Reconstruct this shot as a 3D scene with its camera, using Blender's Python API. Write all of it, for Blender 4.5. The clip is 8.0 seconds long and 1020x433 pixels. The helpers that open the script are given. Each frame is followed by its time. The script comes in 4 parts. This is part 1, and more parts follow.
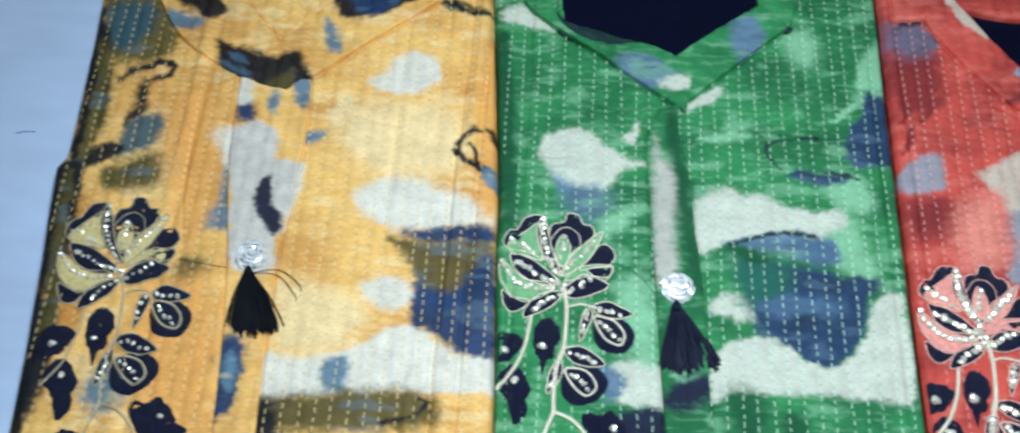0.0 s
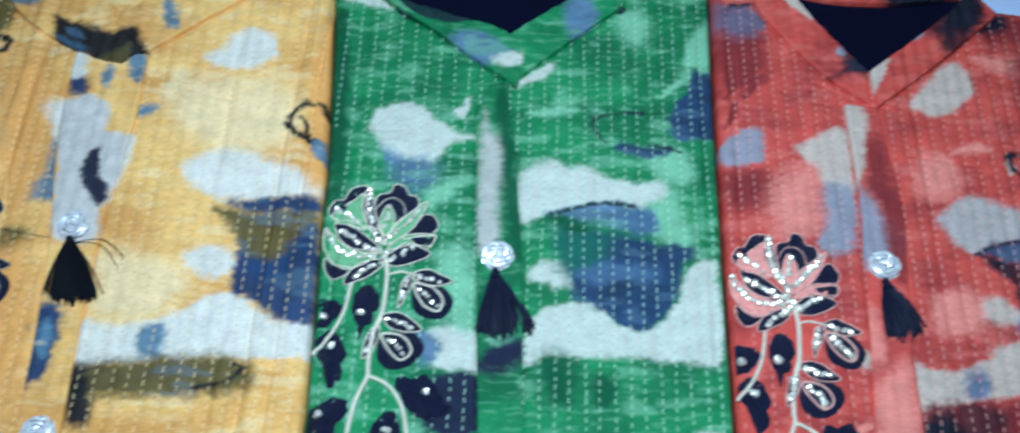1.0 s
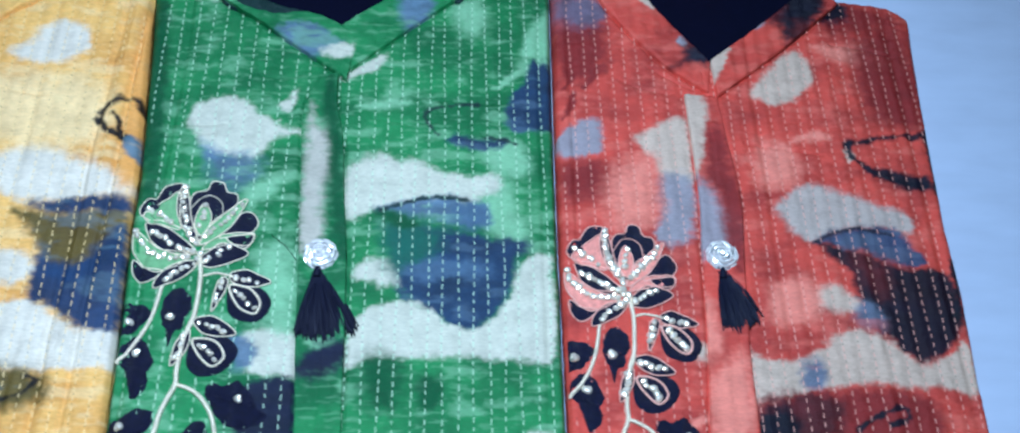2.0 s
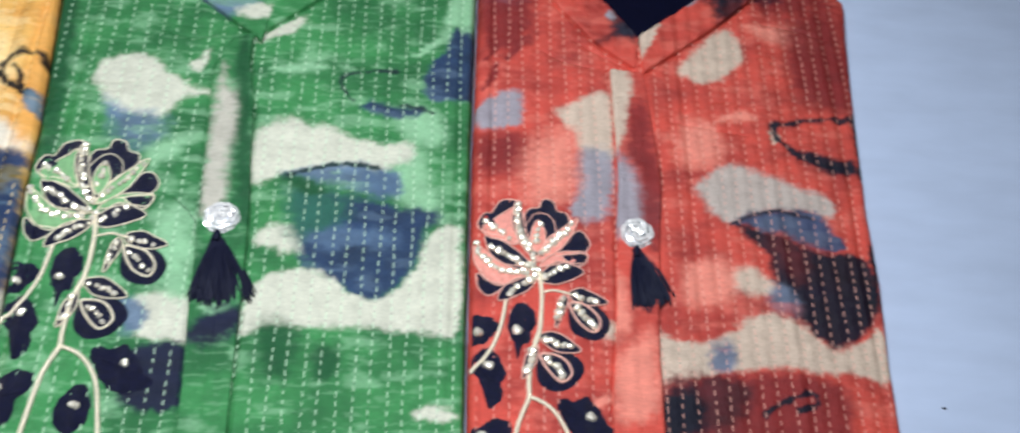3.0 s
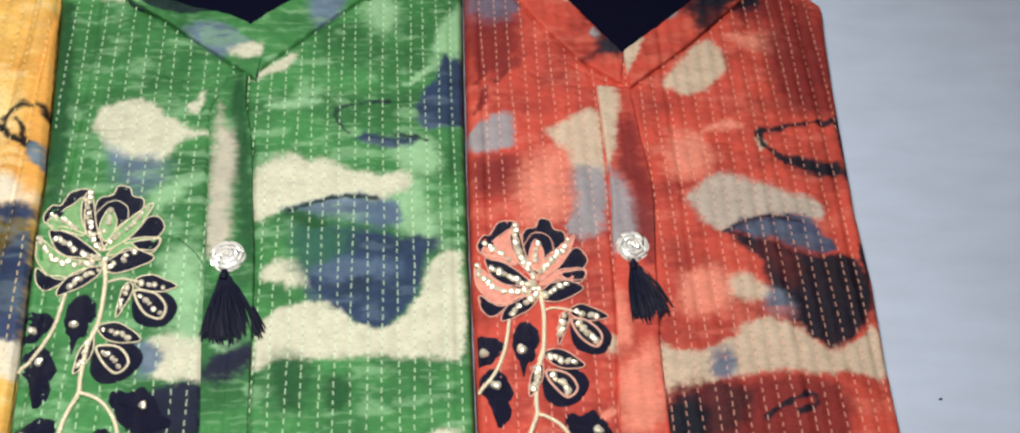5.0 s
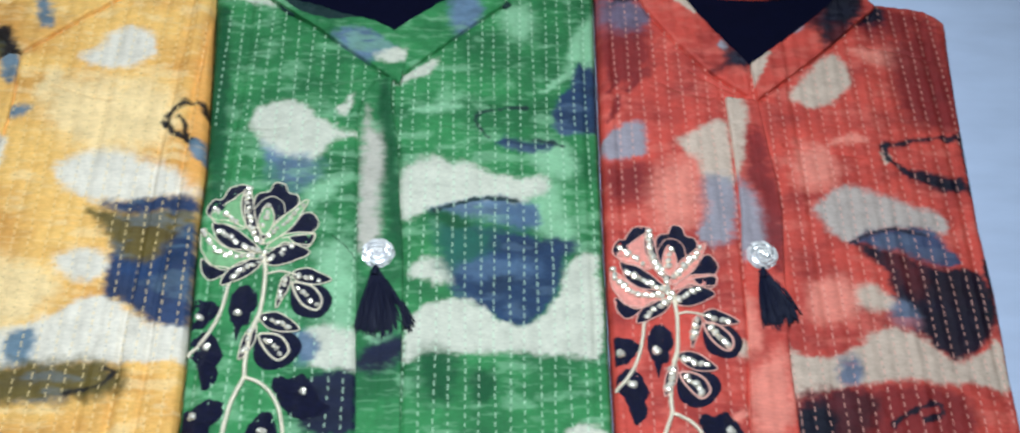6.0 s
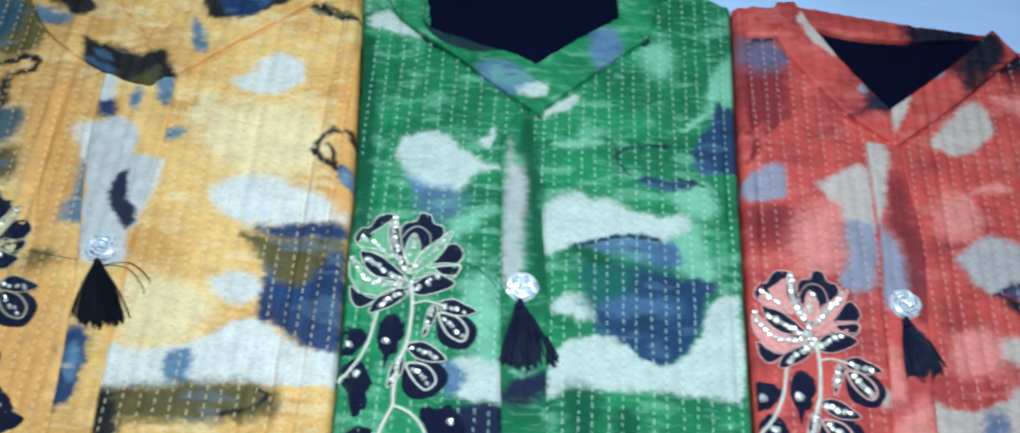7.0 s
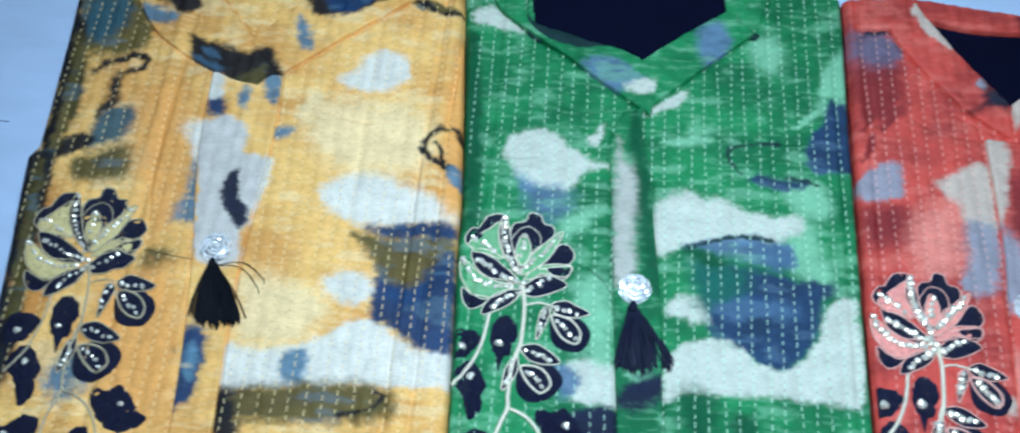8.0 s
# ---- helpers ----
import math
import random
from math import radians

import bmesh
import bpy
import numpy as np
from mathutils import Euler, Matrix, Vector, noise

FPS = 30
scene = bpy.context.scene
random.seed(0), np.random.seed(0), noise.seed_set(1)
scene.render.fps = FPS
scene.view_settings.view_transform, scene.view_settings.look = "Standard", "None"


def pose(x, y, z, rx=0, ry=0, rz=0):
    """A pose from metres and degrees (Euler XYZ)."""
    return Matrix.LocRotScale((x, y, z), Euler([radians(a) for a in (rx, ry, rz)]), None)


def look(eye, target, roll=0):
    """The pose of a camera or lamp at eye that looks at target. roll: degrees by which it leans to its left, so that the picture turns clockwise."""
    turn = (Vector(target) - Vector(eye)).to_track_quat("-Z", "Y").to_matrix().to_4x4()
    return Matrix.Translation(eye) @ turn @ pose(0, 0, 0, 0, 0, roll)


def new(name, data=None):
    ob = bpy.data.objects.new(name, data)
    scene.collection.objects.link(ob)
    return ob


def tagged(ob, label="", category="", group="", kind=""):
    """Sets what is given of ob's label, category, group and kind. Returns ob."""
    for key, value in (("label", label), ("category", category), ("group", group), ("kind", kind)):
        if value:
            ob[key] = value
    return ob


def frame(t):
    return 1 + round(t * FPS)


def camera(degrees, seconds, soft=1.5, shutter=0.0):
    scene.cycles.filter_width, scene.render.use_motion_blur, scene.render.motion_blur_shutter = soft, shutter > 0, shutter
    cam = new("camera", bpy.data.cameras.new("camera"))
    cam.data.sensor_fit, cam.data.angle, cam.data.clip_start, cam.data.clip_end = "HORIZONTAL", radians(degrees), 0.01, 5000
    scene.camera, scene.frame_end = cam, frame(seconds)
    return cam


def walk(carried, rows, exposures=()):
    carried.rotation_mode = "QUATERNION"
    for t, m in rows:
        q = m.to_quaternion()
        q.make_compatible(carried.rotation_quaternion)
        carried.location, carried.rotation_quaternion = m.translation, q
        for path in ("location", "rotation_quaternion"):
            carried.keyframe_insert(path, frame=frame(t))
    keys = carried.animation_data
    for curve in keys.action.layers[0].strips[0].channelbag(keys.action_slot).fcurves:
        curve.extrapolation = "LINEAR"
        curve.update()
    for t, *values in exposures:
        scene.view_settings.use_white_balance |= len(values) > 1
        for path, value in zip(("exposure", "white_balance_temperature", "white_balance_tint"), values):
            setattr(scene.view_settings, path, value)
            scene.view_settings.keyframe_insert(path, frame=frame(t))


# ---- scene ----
cam = camera(52.3, 8.0, soft=2.0, shutter=0.5)
PATH = [
    (0, (-0.09, -0.289, 0.677), (-0.166, 0.626, -1.099), -2.0),
    (0.5, (-0.057, -0.299, 0.668), (-0.067, 0.629, -1.104), 1.8),
    (1, (0.005, -0.321, 0.671), (0.012, 0.63, -1.089), 2.5),
    (1.5, (0.051, -0.322, 0.656), (0.172, 0.671, -1.076), 6.2),
    (1.7, (0.055, -0.32, 0.646), (0.222, 0.665, -1.087), 8.9),
    (2.8, (0.119, -0.326, 0.623), (0.235, 0.671, -1.107), 8.7),
    (3, (0.119, -0.324, 0.618), (0.314, 0.648, -1.119), 12.8),
    (3.5, (0.127, -0.314, 0.617), (0.393, 0.659, -1.11), 14.2),
    (4, (0.129, -0.32, 0.617), (0.346, 0.674, -1.105), 11.4),
    (4.2, (0.125, -0.323, 0.616), (0.316, 0.666, -1.112), 10.0),
    (5.3, (0.105, -0.316, 0.656), (0.314, 0.645, -1.085), 10.0),
    (5.5, (0.091, -0.319, 0.663), (0.303, 0.655, -1.071), 10.5),
    (6, (0.051, -0.321, 0.671), (0.162, 0.627, -1.087), 7.0),
    (6.5, (0.021, -0.316, 0.681), (0.12, 0.639, -1.073), 7.2),
    (7, (-0.017, -0.309, 0.684), (-0.002, 0.653, -1.07), 4.1),
    (7.5, (-0.042, -0.3, 0.684), (-0.053, 0.643, -1.08), 3.6),
    (8, (-0.061, -0.292, 0.686), (-0.141, 0.621, -1.092), -1.0),
]
walk(cam, [(t, look(eye, target, roll)) for t, eye, target, roll in PATH],
     exposures=[(0.0, -0.4, 4900, 0), (1.0, -0.5, 4300, -2), (1.7, -0.46, 4300, 0), (2.8, -0.34, 5250, 9), (3.4, -0.3, 5950, 8), (4.2, -0.32, 6450, 8), (5.5, -0.38, 6250, 8), (6.0, -0.46, 5150, 4), (6.6, -0.46, 4450, -2), (8.0, -0.4, 4400, -2)])

# ---- world and light ----
world = bpy.data.worlds.new("world")
world.use_nodes = True
world.node_tree.nodes["Background"].inputs[0].default_value = (0.6, 0.7, 0.9, 1)
world.node_tree.nodes["Background"].inputs[1].default_value = 0.035
scene.world = world

CEILING_Z = 1.75


def area(name, at, target, size_x, size_y, watts, colour):
    lamp = bpy.data.lights.new(name, "AREA")
    lamp.shape, lamp.size, lamp.size_y, lamp.energy, lamp.color = "RECTANGLE", size_x, size_y, watts, colour
    ob = new(name, lamp)
    ob.matrix_world = look(at, target)
    return ob


# main lamp, added out of view; its kind and place are assumed
LAMP = (0.0, -0.05, 0.86)
area("added_key_lamp", LAMP, (0.0, -0.04, 0), 0.15, 0.15, 14.2, (1.0, 0.97, 0.93))


# ---- materials ----
def lin(r, g, b):
    return tuple((c / 255 / 12.92) if c / 255 < 0.04045 else ((c / 255 + 0.055) / 1.055) ** 2.4 for c in (r, g, b))


def material(name, colour=(0.5, 0.5, 0.5), rough=0.7, metal=0.0, vary=0.12, scale=60.0, bump=0.0, bump_scale=400.0, dye=False, weave=0.0, spec=0.5):
    m = bpy.data.materials.new(name)
    m.use_nodes = True
    nt = m.node_tree
    n, l = nt.nodes, nt.links
    bsdf = n["Principled BSDF"]
    bsdf.inputs["Roughness"].default_value = rough
    bsdf.inputs["Metallic"].default_value = metal
    bsdf.inputs["Specular IOR Level"].default_value = spec
    co = n.new("ShaderNodeTexCoord")
    if dye:
        src = n.new("ShaderNodeAttribute")
        src.attribute_name = "dye"
        base = src.outputs["Color"]
    else:
        src = n.new("ShaderNodeRGB")
        src.outputs[0].default_value = (*colour, 1)
        base = src.outputs[0]
    if vary:
        for k, (sc, stretch) in enumerate(((scale, (1, 1, 1)), (scale * 5, (0.5, 1.8, 1)))):
            mp = n.new("ShaderNodeMapping")
            mp.inputs["Scale"].default_value = stretch
            l.new(co.outputs["Object"], mp.inputs[0])
            tex = n.new("ShaderNodeTexNoise")
            tex.inputs["Scale"].default_value, tex.inputs["Detail"].default_value = sc, 5
            l.new(mp.outputs[0], tex.inputs["Vector"])
            mr = n.new("ShaderNodeMapRange")
            mr.inputs[1].default_value, mr.inputs[2].default_value = 0.3, 0.7
            mr.inputs[3].default_value, mr.inputs[4].default_value = 1 - vary, 1 + vary
            l.new(tex.outputs["Fac"], mr.inputs[0])
            mul = n.new("ShaderNodeVectorMath")
            mul.operation = "SCALE"
            l.new(base, mul.inputs[0])
            l.new(mr.outputs[0], mul.inputs["Scale"])
            base = mul.outputs[0]
    l.new(base, bsdf.inputs["Base Color"])
    normal = None
    if weave:
        for axis in ("X", "Y"):
            w = n.new("ShaderNodeTexWave")
            w.bands_direction = axis
            w.inputs["Scale"].default_value = 420 if axis == "X" else 380
            w.inputs["Distortion"].default_value, w.inputs["Detail Scale"].default_value = 2.5, 0.3
            l.new(co.outputs["Object"], w.inputs["Vector"])
            b = n.new("ShaderNodeBump")
            b.inputs["Strength"].default_value, b.inputs["Distance"].default_value = weave, 0.0004
            l.new(w.outputs["Fac"], b.inputs["Height"])
            if normal:
                l.new(normal, b.inputs["Normal"])
            normal = b.outputs[0]
    if bump:
        mp = n.new("ShaderNodeMapping")
        mp.inputs["Scale"].default_value = (1, 2.2, 1) if dye else (1, 1, 1)
        l.new(co.outputs["Object"], mp.inputs[0])
        tex = n.new("ShaderNodeTexNoise")
        tex.inputs["Scale"].default_value, tex.inputs["Detail"].default_value = bump_scale, 4
        l.new(mp.outputs[0], tex.inputs["Vector"])
        b = n.new("ShaderNodeBump")
        b.inputs["Strength"].default_value, b.inputs["Distance"].default_value = bump, 0.001
        l.new(tex.outputs["Fac"], b.inputs["Height"])
        if normal:
            l.new(normal, b.inputs["Normal"])
        normal = b.outputs[0]
    if normal:
        l.new(normal, bsdf.inputs["Normal"])
    return m


CLOTH = material("dyed_cotton", dye=True, rough=0.55, vary=0.09, scale=90, weave=0.4, bump=0.9, bump_scale=130, spec=0.32)
THREAD = material("running_stitch_thread", dye=True, rough=0.55, vary=0.1, scale=500, spec=0.35)
LINING = material("navy_lining", lin(6, 7, 28), rough=0.85, spec=0.08, vary=0.1, scale=40, weave=0.2, bump=0.2, bump_scale=60)
NAVY = material("navy_satin_thread", lin(12, 13, 38), rough=0.45, spec=0.3, vary=0.4, scale=300, weave=0.5)
PINK_CORD = material("pink_gold_cord", lin(232, 178, 158), rough=0.42, metal=0.2, vary=0.2, scale=900, bump=0.6, bump_scale=2500)
CORD = material("zari_cord", lin(240, 226, 194), rough=0.4, metal=0.3, vary=0.2, scale=900, bump=0.6, bump_scale=2500)
DARK_CORD = material("antique_gold_cord", lin(200, 184, 146), rough=0.35, metal=0.45, vary=0.25, scale=900, bump=0.6, bump_scale=2500)
BEAD = material("silver_bead", lin(250, 240, 216), rough=0.26, metal=0.55, vary=0.15, scale=700)
STONE = material("polished_silver", lin(244, 240, 232), rough=0.22, metal=0.4, vary=0.1, scale=600)
SILVER = material("silver_setting", lin(205, 205, 208), rough=0.3, metal=0.9, vary=0.1, scale=500)
TASSEL = material("black_silk_thread", lin(8, 8, 14), rough=0.6, spec=0.15, vary=0.3, scale=800)
SHEET = material("pale_blue_table_top", lin(188, 198, 217), rough=0.55, vary=0.05, scale=7, bump=0.06, bump_scale=60)
WALLS = material("greige_wall_paint", lin(168, 164, 156), rough=0.85, vary=0.04, scale=4, bump=0.15, bump_scale=90)
FLOORING = material("grey_floor_tile", lin(150, 146, 140), rough=0.4, vary=0.08, scale=6)
WOOD = material("brown_wood", lin(110, 76, 50), rough=0.5, vary=0.2, scale=20)
PLASTIC = material("white_plastic", lin(235, 235, 232), rough=0.4, vary=0.03, scale=30)
NAVY_TASSEL = material("navy_silk_thread", lin(13, 15, 36), rough=0.55, spec=0.2, vary=0.3, scale=800)
PETAL = {}


# ---- mesh helpers ----
def mesh_part(name, verts, faces, mat, parent=None, label="", colours=None, smooth=True):
    me = bpy.data.meshes.new(name)
    me.from_pydata(np.asarray(verts, float).tolist(), [], [tuple(int(i) for i in f) for f in faces])
    me.materials.append(mat)
    if smooth:
        me.polygons.foreach_set("use_smooth", np.ones(len(me.polygons), bool))
    if colours is not None:
        at = me.attributes.new("dye", "FLOAT_COLOR", "POINT")
        rgba = np.ones((len(verts), 4), np.float32)
        rgba[:, :3] = colours
        at.data.foreach_set("color", rgba.ravel())
    me.update()
    ob = new(name, me)
    if parent:
        ob.parent = parent
    return tagged(ob, label=label)


def box(name, x0, x1, y0, y1, z0, z1, mat, parent=None, label="", bevel=0.0):
    bm = bmesh.new()
    bmesh.ops.create_cube(bm, size=1)
    for v in bm.verts:
        v.co = ((x0 + x1) / 2 + v.co.x * (x1 - x0), (y0 + y1) / 2 + v.co.y * (y1 - y0), (z0 + z1) / 2 + v.co.z * (z1 - z0))
    if bevel:
        bmesh.ops.bevel(bm, geom=bm.edges[:], offset=bevel, segments=3, affect="EDGES", profile=0.5)
    me = bpy.data.meshes.new(name)
    bm.to_mesh(me)
    bm.free()
    me.materials.append(mat)
    ob = new(name, me)
    if parent:
        ob.parent = parent
    return tagged(ob, label=label)


def curve_points(pts, n=6, closed=True):
    """Catmull-Rom through pts."""
    p = np.asarray(pts, float)
    k = len(p)
    out = []
    for i in range(k if closed else k - 1):
        a, b, c, d = (p[(i + j) % k] if closed else p[min(max(i + j, 0), k - 1)] for j in (-1, 0, 1, 2))
        for s in np.arange(n) / n:
            out.append(0.5 * (2 * b + (c - a) * s + (2 * a - 5 * b + 4 * c - d) * s ** 2 + (3 * b - a - 3 * c + d) * s ** 3))
    if not closed:
        out.append(p[-1])
    return np.array(out)


def resample(pts, n):
    d = np.r_[0, np.cumsum(np.linalg.norm(np.diff(pts, axis=0), axis=1))]
    s = np.linspace(0, d[-1], n)
    return np.stack([np.interp(s, d, pts[:, k]) for k in range(pts.shape[1])], 1)


TABLES = [np.random.RandomState(s).rand(64, 64) for s in range(12)]


def value_noise(x, y, seed=0):
    t = TABLES[seed % 12]
    xi, yi = np.floor(x).astype(int), np.floor(y).astype(int)
    fx, fy = x - xi, y - yi
    fx, fy = fx * fx * (3 - 2 * fx), fy * fy * (3 - 2 * fy)
    g = lambda a, b: t[(xi + a) % 64, (yi + b) % 64]
    return (g(0, 0) * (1 - fx) + g(1, 0) * fx) * (1 - fy) + (g(0, 1) * (1 - fx) + g(1, 1) * fx) * fy


def fbm(x, y, seed=0, octaves=4):
    total, amp, norm = 0, 1.0, 0
    for k in range(octaves):
        total = total + amp * value_noise(x * 2 ** k + 7.3 * k, y * 2 ** k + 3.1 * k, seed + k)
        norm += amp
        amp *= 0.55
    return total / norm * 2 - 1


def inside_distance(poly, x, y):
    """Signed distance to a closed outline, positive inside."""
    best = np.full(x.shape, 1e9)
    odd = np.zeros(x.shape, bool)
    for a, b in zip(poly, np.roll(poly, -1, axis=0)):
        d = b - a
        s = np.clip(((x - a[0]) * d[0] + (y - a[1]) * d[1]) / (d @ d + 1e-9), 0, 1)
        best = np.minimum(best, np.hypot(x - a[0] - s * d[0], y - a[1] - s * d[1]))
        if a[1] != b[1]:
            odd ^= ((a[1] > y) != (b[1] > y)) & (x < (b[0] - a[0]) * (y - a[1]) / (b[1] - a[1]) + a[0])
    return np.where(odd, best, -best)


def line_distance(line, x, y):
    best = np.full(x.shape, 1e9)
    for a, b in zip(line[:-1], line[1:]):
        d = b - a
        s = np.clip(((x - a[0]) * d[0] + (y - a[1]) * d[1]) / (d @ d + 1e-9), 0, 1)
        best = np.minimum(best, np.hypot(x - a[0] - s * d[0], y - a[1] - s * d[1]))
    return best


# ---- kurta ----
class Kurta:
    """A folded kurta; plan sizes in millimetres from its button."""

    def __init__(self, label, at, thick, left, right, shoulder, palette, seed, stitch_from, stitch_right, pitch, thread, pleats, creases):
        self.pitch, self.stitch_right, self.thread = pitch, stitch_right, np.array(lin(*thread))
        self.at, self.thick, self.palette, self.seed, self.stitch_from = at, thick, {k: np.array(lin(*v)) for k, v in palette.items()}, seed, stitch_from
        self.left, self.right, self.shoulder = (np.array(sorted(v, key=lambda p: p[1] if s else p[0]), float) for v, s in ((left, 1), (right, 1), (shoulder, 0)))
        self.prints = []
        self.pleats = pleats
        self.creases = [curve_points(c, 4, False) for c in creases]
        self.cuts = []
        self.thing = new("folded_kurta")
        self.thing.location = (at[0], at[1], 0)
        tagged(self.thing, label, "kurta", "folded kurtas side by side")

    def edge_left(self, y):
        return np.interp(y, self.left[:, 1], self.left[:, 0])

    def edge_right(self, y):
        return np.interp(y, self.right[:, 1], self.right[:, 0])

    def edge_top(self, x):
        return np.interp(x, self.shoulder[:, 0], self.shoulder[:, 1])

    def height(self, x, y, rim=True):
        x, y = np.asarray(x, float), np.asarray(y, float)
        s = self.seed
        h = self.thick + 0.9 * fbm(x / 70 + s, y / 110 + s, s, 3) + 0.35 * fbm(x / 9 + 3, y / 60, s + 2, 3) + 0.5 * fbm(x / 18, y / 6 + s, s + 4, 3) + 0.3 * fbm(x / 7, y / 7, s + 6, 2) - 0.32 * np.cos(np.where(x < 5, (x - self.stitch_from) / self.pitch[0], (x - self.stitch_right) / self.pitch[1]) * 6.283)
        for x0, amp, wide in self.pleats:
            h = h + amp * np.exp(-((x - x0 - 0.02 * y - 2 * fbm(y / 60, y * 0 + x0, s, 2)) / wide) ** 2)
        for crease in self.creases:
            h = h - 1.3 * np.exp(-(line_distance(crease, x, y + 0.8 * fbm(x / 8, y / 8, s, 2)) / 1.2) ** 2)
        d = np.minimum(np.minimum(x - self.edge_left(y), self.edge_right(y) - x), self.edge_top(x) - y)
        r = 5.0
        k = np.clip(1 - d / r, 0, 1)
        return h - (r * (1 - np.sqrt(np.clip(1 - k * k, 0, 1))) if rim else 0)

    def dyes(self, layer, x, y):
        s, pal = self.seed, self.palette
        m = np.clip(0.6 + 1.5 * fbm(x / 38 + s, y / 24, s, 5), 0, 1)[:, None]
        c = pal["base"] * (0.35 + 0.65 * m) + pal["deep"] * 0.65 * (1 - m)
        streak = np.clip(2.1 * fbm(x / 24 + 9, y / 9 + s, s + 3, 5) - 0.3, 0, 0.5)[:, None]
        c = c * (1 - streak) + pal["pale"] * streak
        slub = np.clip(1.7 * fbm(x / 13 + 5, y / 2.0 + s, s + 5, 3) - 0.4, 0, 0.28)[:, None]
        c = c * (1 - slub) + pal["pale"] * slub
        # dye creeps along the weft more than along the warp
        wx = x + 2.6 * fbm(x / 11, y / 11, s + 1) + 1.5 * fbm(x / 3, y / 2, s + 5, 3) + 1.3 * fbm(x / 30, y / 1.7, s + 10, 2)
        wy = y + 2.6 * fbm(x / 11 + 20, y / 11, s + 2) + 1.5 * fbm(x / 3, y / 2 + 9, s + 6, 3) + 1.2 * fbm(x / 1.8, y / 16, s + 11, 2)
        for lay, colour, soft, poly, stroke in self.prints:
            if lay != layer:
                continue
            lo, hi = poly.min(0) - soft - 4, poly.max(0) + soft + 4
            i = np.where((x > lo[0]) & (x < hi[0]) & (y > lo[1]) & (y < hi[1]))[0]
            if not len(i):
                continue
            nxt = np.roll(poly, -1, axis=0)
            thin = abs((poly[:, 0] * nxt[:, 1] - poly[:, 1] * nxt[:, 0]).sum()) / np.linalg.norm(nxt - poly, axis=1).sum()
            soft = 0.3 * stroke + 0.3 if stroke else min(soft * 0.8 + 0.9, 0.5 * thin)
            soft = soft * (1 + 0.75 * fbm(x[i] / 22, y[i] / 15, s + 8, 3))
            if stroke:
                reach = stroke * (0.5 + 0.5 * fbm(x[i] / 6, y[i] / 6, s + 9, 3)) - line_distance(poly, wx[i] * 0.5 + x[i] * 0.5, wy[i] * 0.5 + y[i] * 0.5)
            else:
                reach = inside_distance(poly, wx[i], wy[i]) + (1.2 if colour in ("white", "cream") else 0)
            a = np.clip((reach + soft * (1 + 0.6 * fbm(x[i] / 5, y[i] / 3, s + 4, 3))) / (2 * soft), 0, 1)
            a = (a * a * (3 - 2 * a))[:, None] * (0.985 if colour in ("navy", "dark", "ink", "blue", "maroon") else 0.95)
            dark = colour in ("blue", "navy", "greyblue", "olive", "dark", "maroon", "purple")
            tone = 1 + (0.5 if dark else 0.12) * fbm(x[i] / 20 + 4, y[i] / 9 + s, s + 7, 5)[:, None]
            ink = pal[colour] * tone
            if colour in ("blue", "greyblue", "olive"):
                wash = np.clip(1.5 * fbm(x[i] / 24 + 2, y[i] / 8, s + 9, 4) - 0.2, 0, 0.4)[:, None]
                ink = ink * (1 - wash) + (pal["greyblue"] if colour != "greyblue" else pal["pale"]) * wash
            c[i] = c[i] * (1 - a) + ink * a
        return np.clip(c, 0.004, 0.9)

    def dye(self, layer, colour, soft, pts, stroke=0):
        """A printed patch, or with stroke a brushed line of that width; some carry shade."""
        self.prints.append((layer, colour, soft, curve_points(pts, 5, not stroke), stroke))

    def body(self, bottom, neck):
        step = 1.05
        nu = int((self.edge_right(0) - self.edge_left(0)) / step)
        top = self.shoulder[:, 1].max()
        nv = int((top - bottom) / step)
        u, v = np.meshgrid(np.linspace(0, 1, nu), np.linspace(0, 1, nv))
        u, v = u.ravel(), v.ravel()
        y = bottom + v * (top - bottom)
        x = self.edge_left(y) + u * (self.edge_right(y) - self.edge_left(y))
        y = bottom + v * (self.edge_top(x) - bottom)
        x = self.edge_left(y) + u * (self.edge_right(y) - self.edge_left(y))
        z = self.height(x, y)
        for cut in self.cuts:
            lo, hi = cut.min(0) - 6, cut.max(0) + 6
            j = np.where((x > lo[0]) & (x < hi[0]) & (y > lo[1]) & (y < hi[1]))[0]
            d = inside_distance(cut[::3], x[j], y[j])
            z[j] -= 2.6 * np.exp(-(d / 1.7) ** 2)
        i = np.arange(nu * nv).reshape(nv, nu)
        f = np.stack([i[:-1, :-1], i[:-1, 1:], i[1:, 1:], i[1:, :-1]], -1).reshape(-1, 4)
        if neck is not None:
            cx, cy = x[f].mean(1), y[f].mean(1)
            f = f[inside_distance(np.array(neck, float), cx, cy) < 0]
        ring = np.r_[i[0, :], i[1:, -1], i[-1, -2::-1], i[-2:0:-1, 0]]
        out_x = np.r_[np.zeros(nu), np.ones(nv - 1), np.zeros(nu - 1), -np.ones(nv - 2)]
        out_y = np.r_[-np.ones(nu), np.zeros(nv - 1), np.ones(nu - 1), np.zeros(nv - 2)]
        vx, vy, vz = [x], [y], [z]
        faces = [f]
        last, count = ring, len(x)
        layers = 10
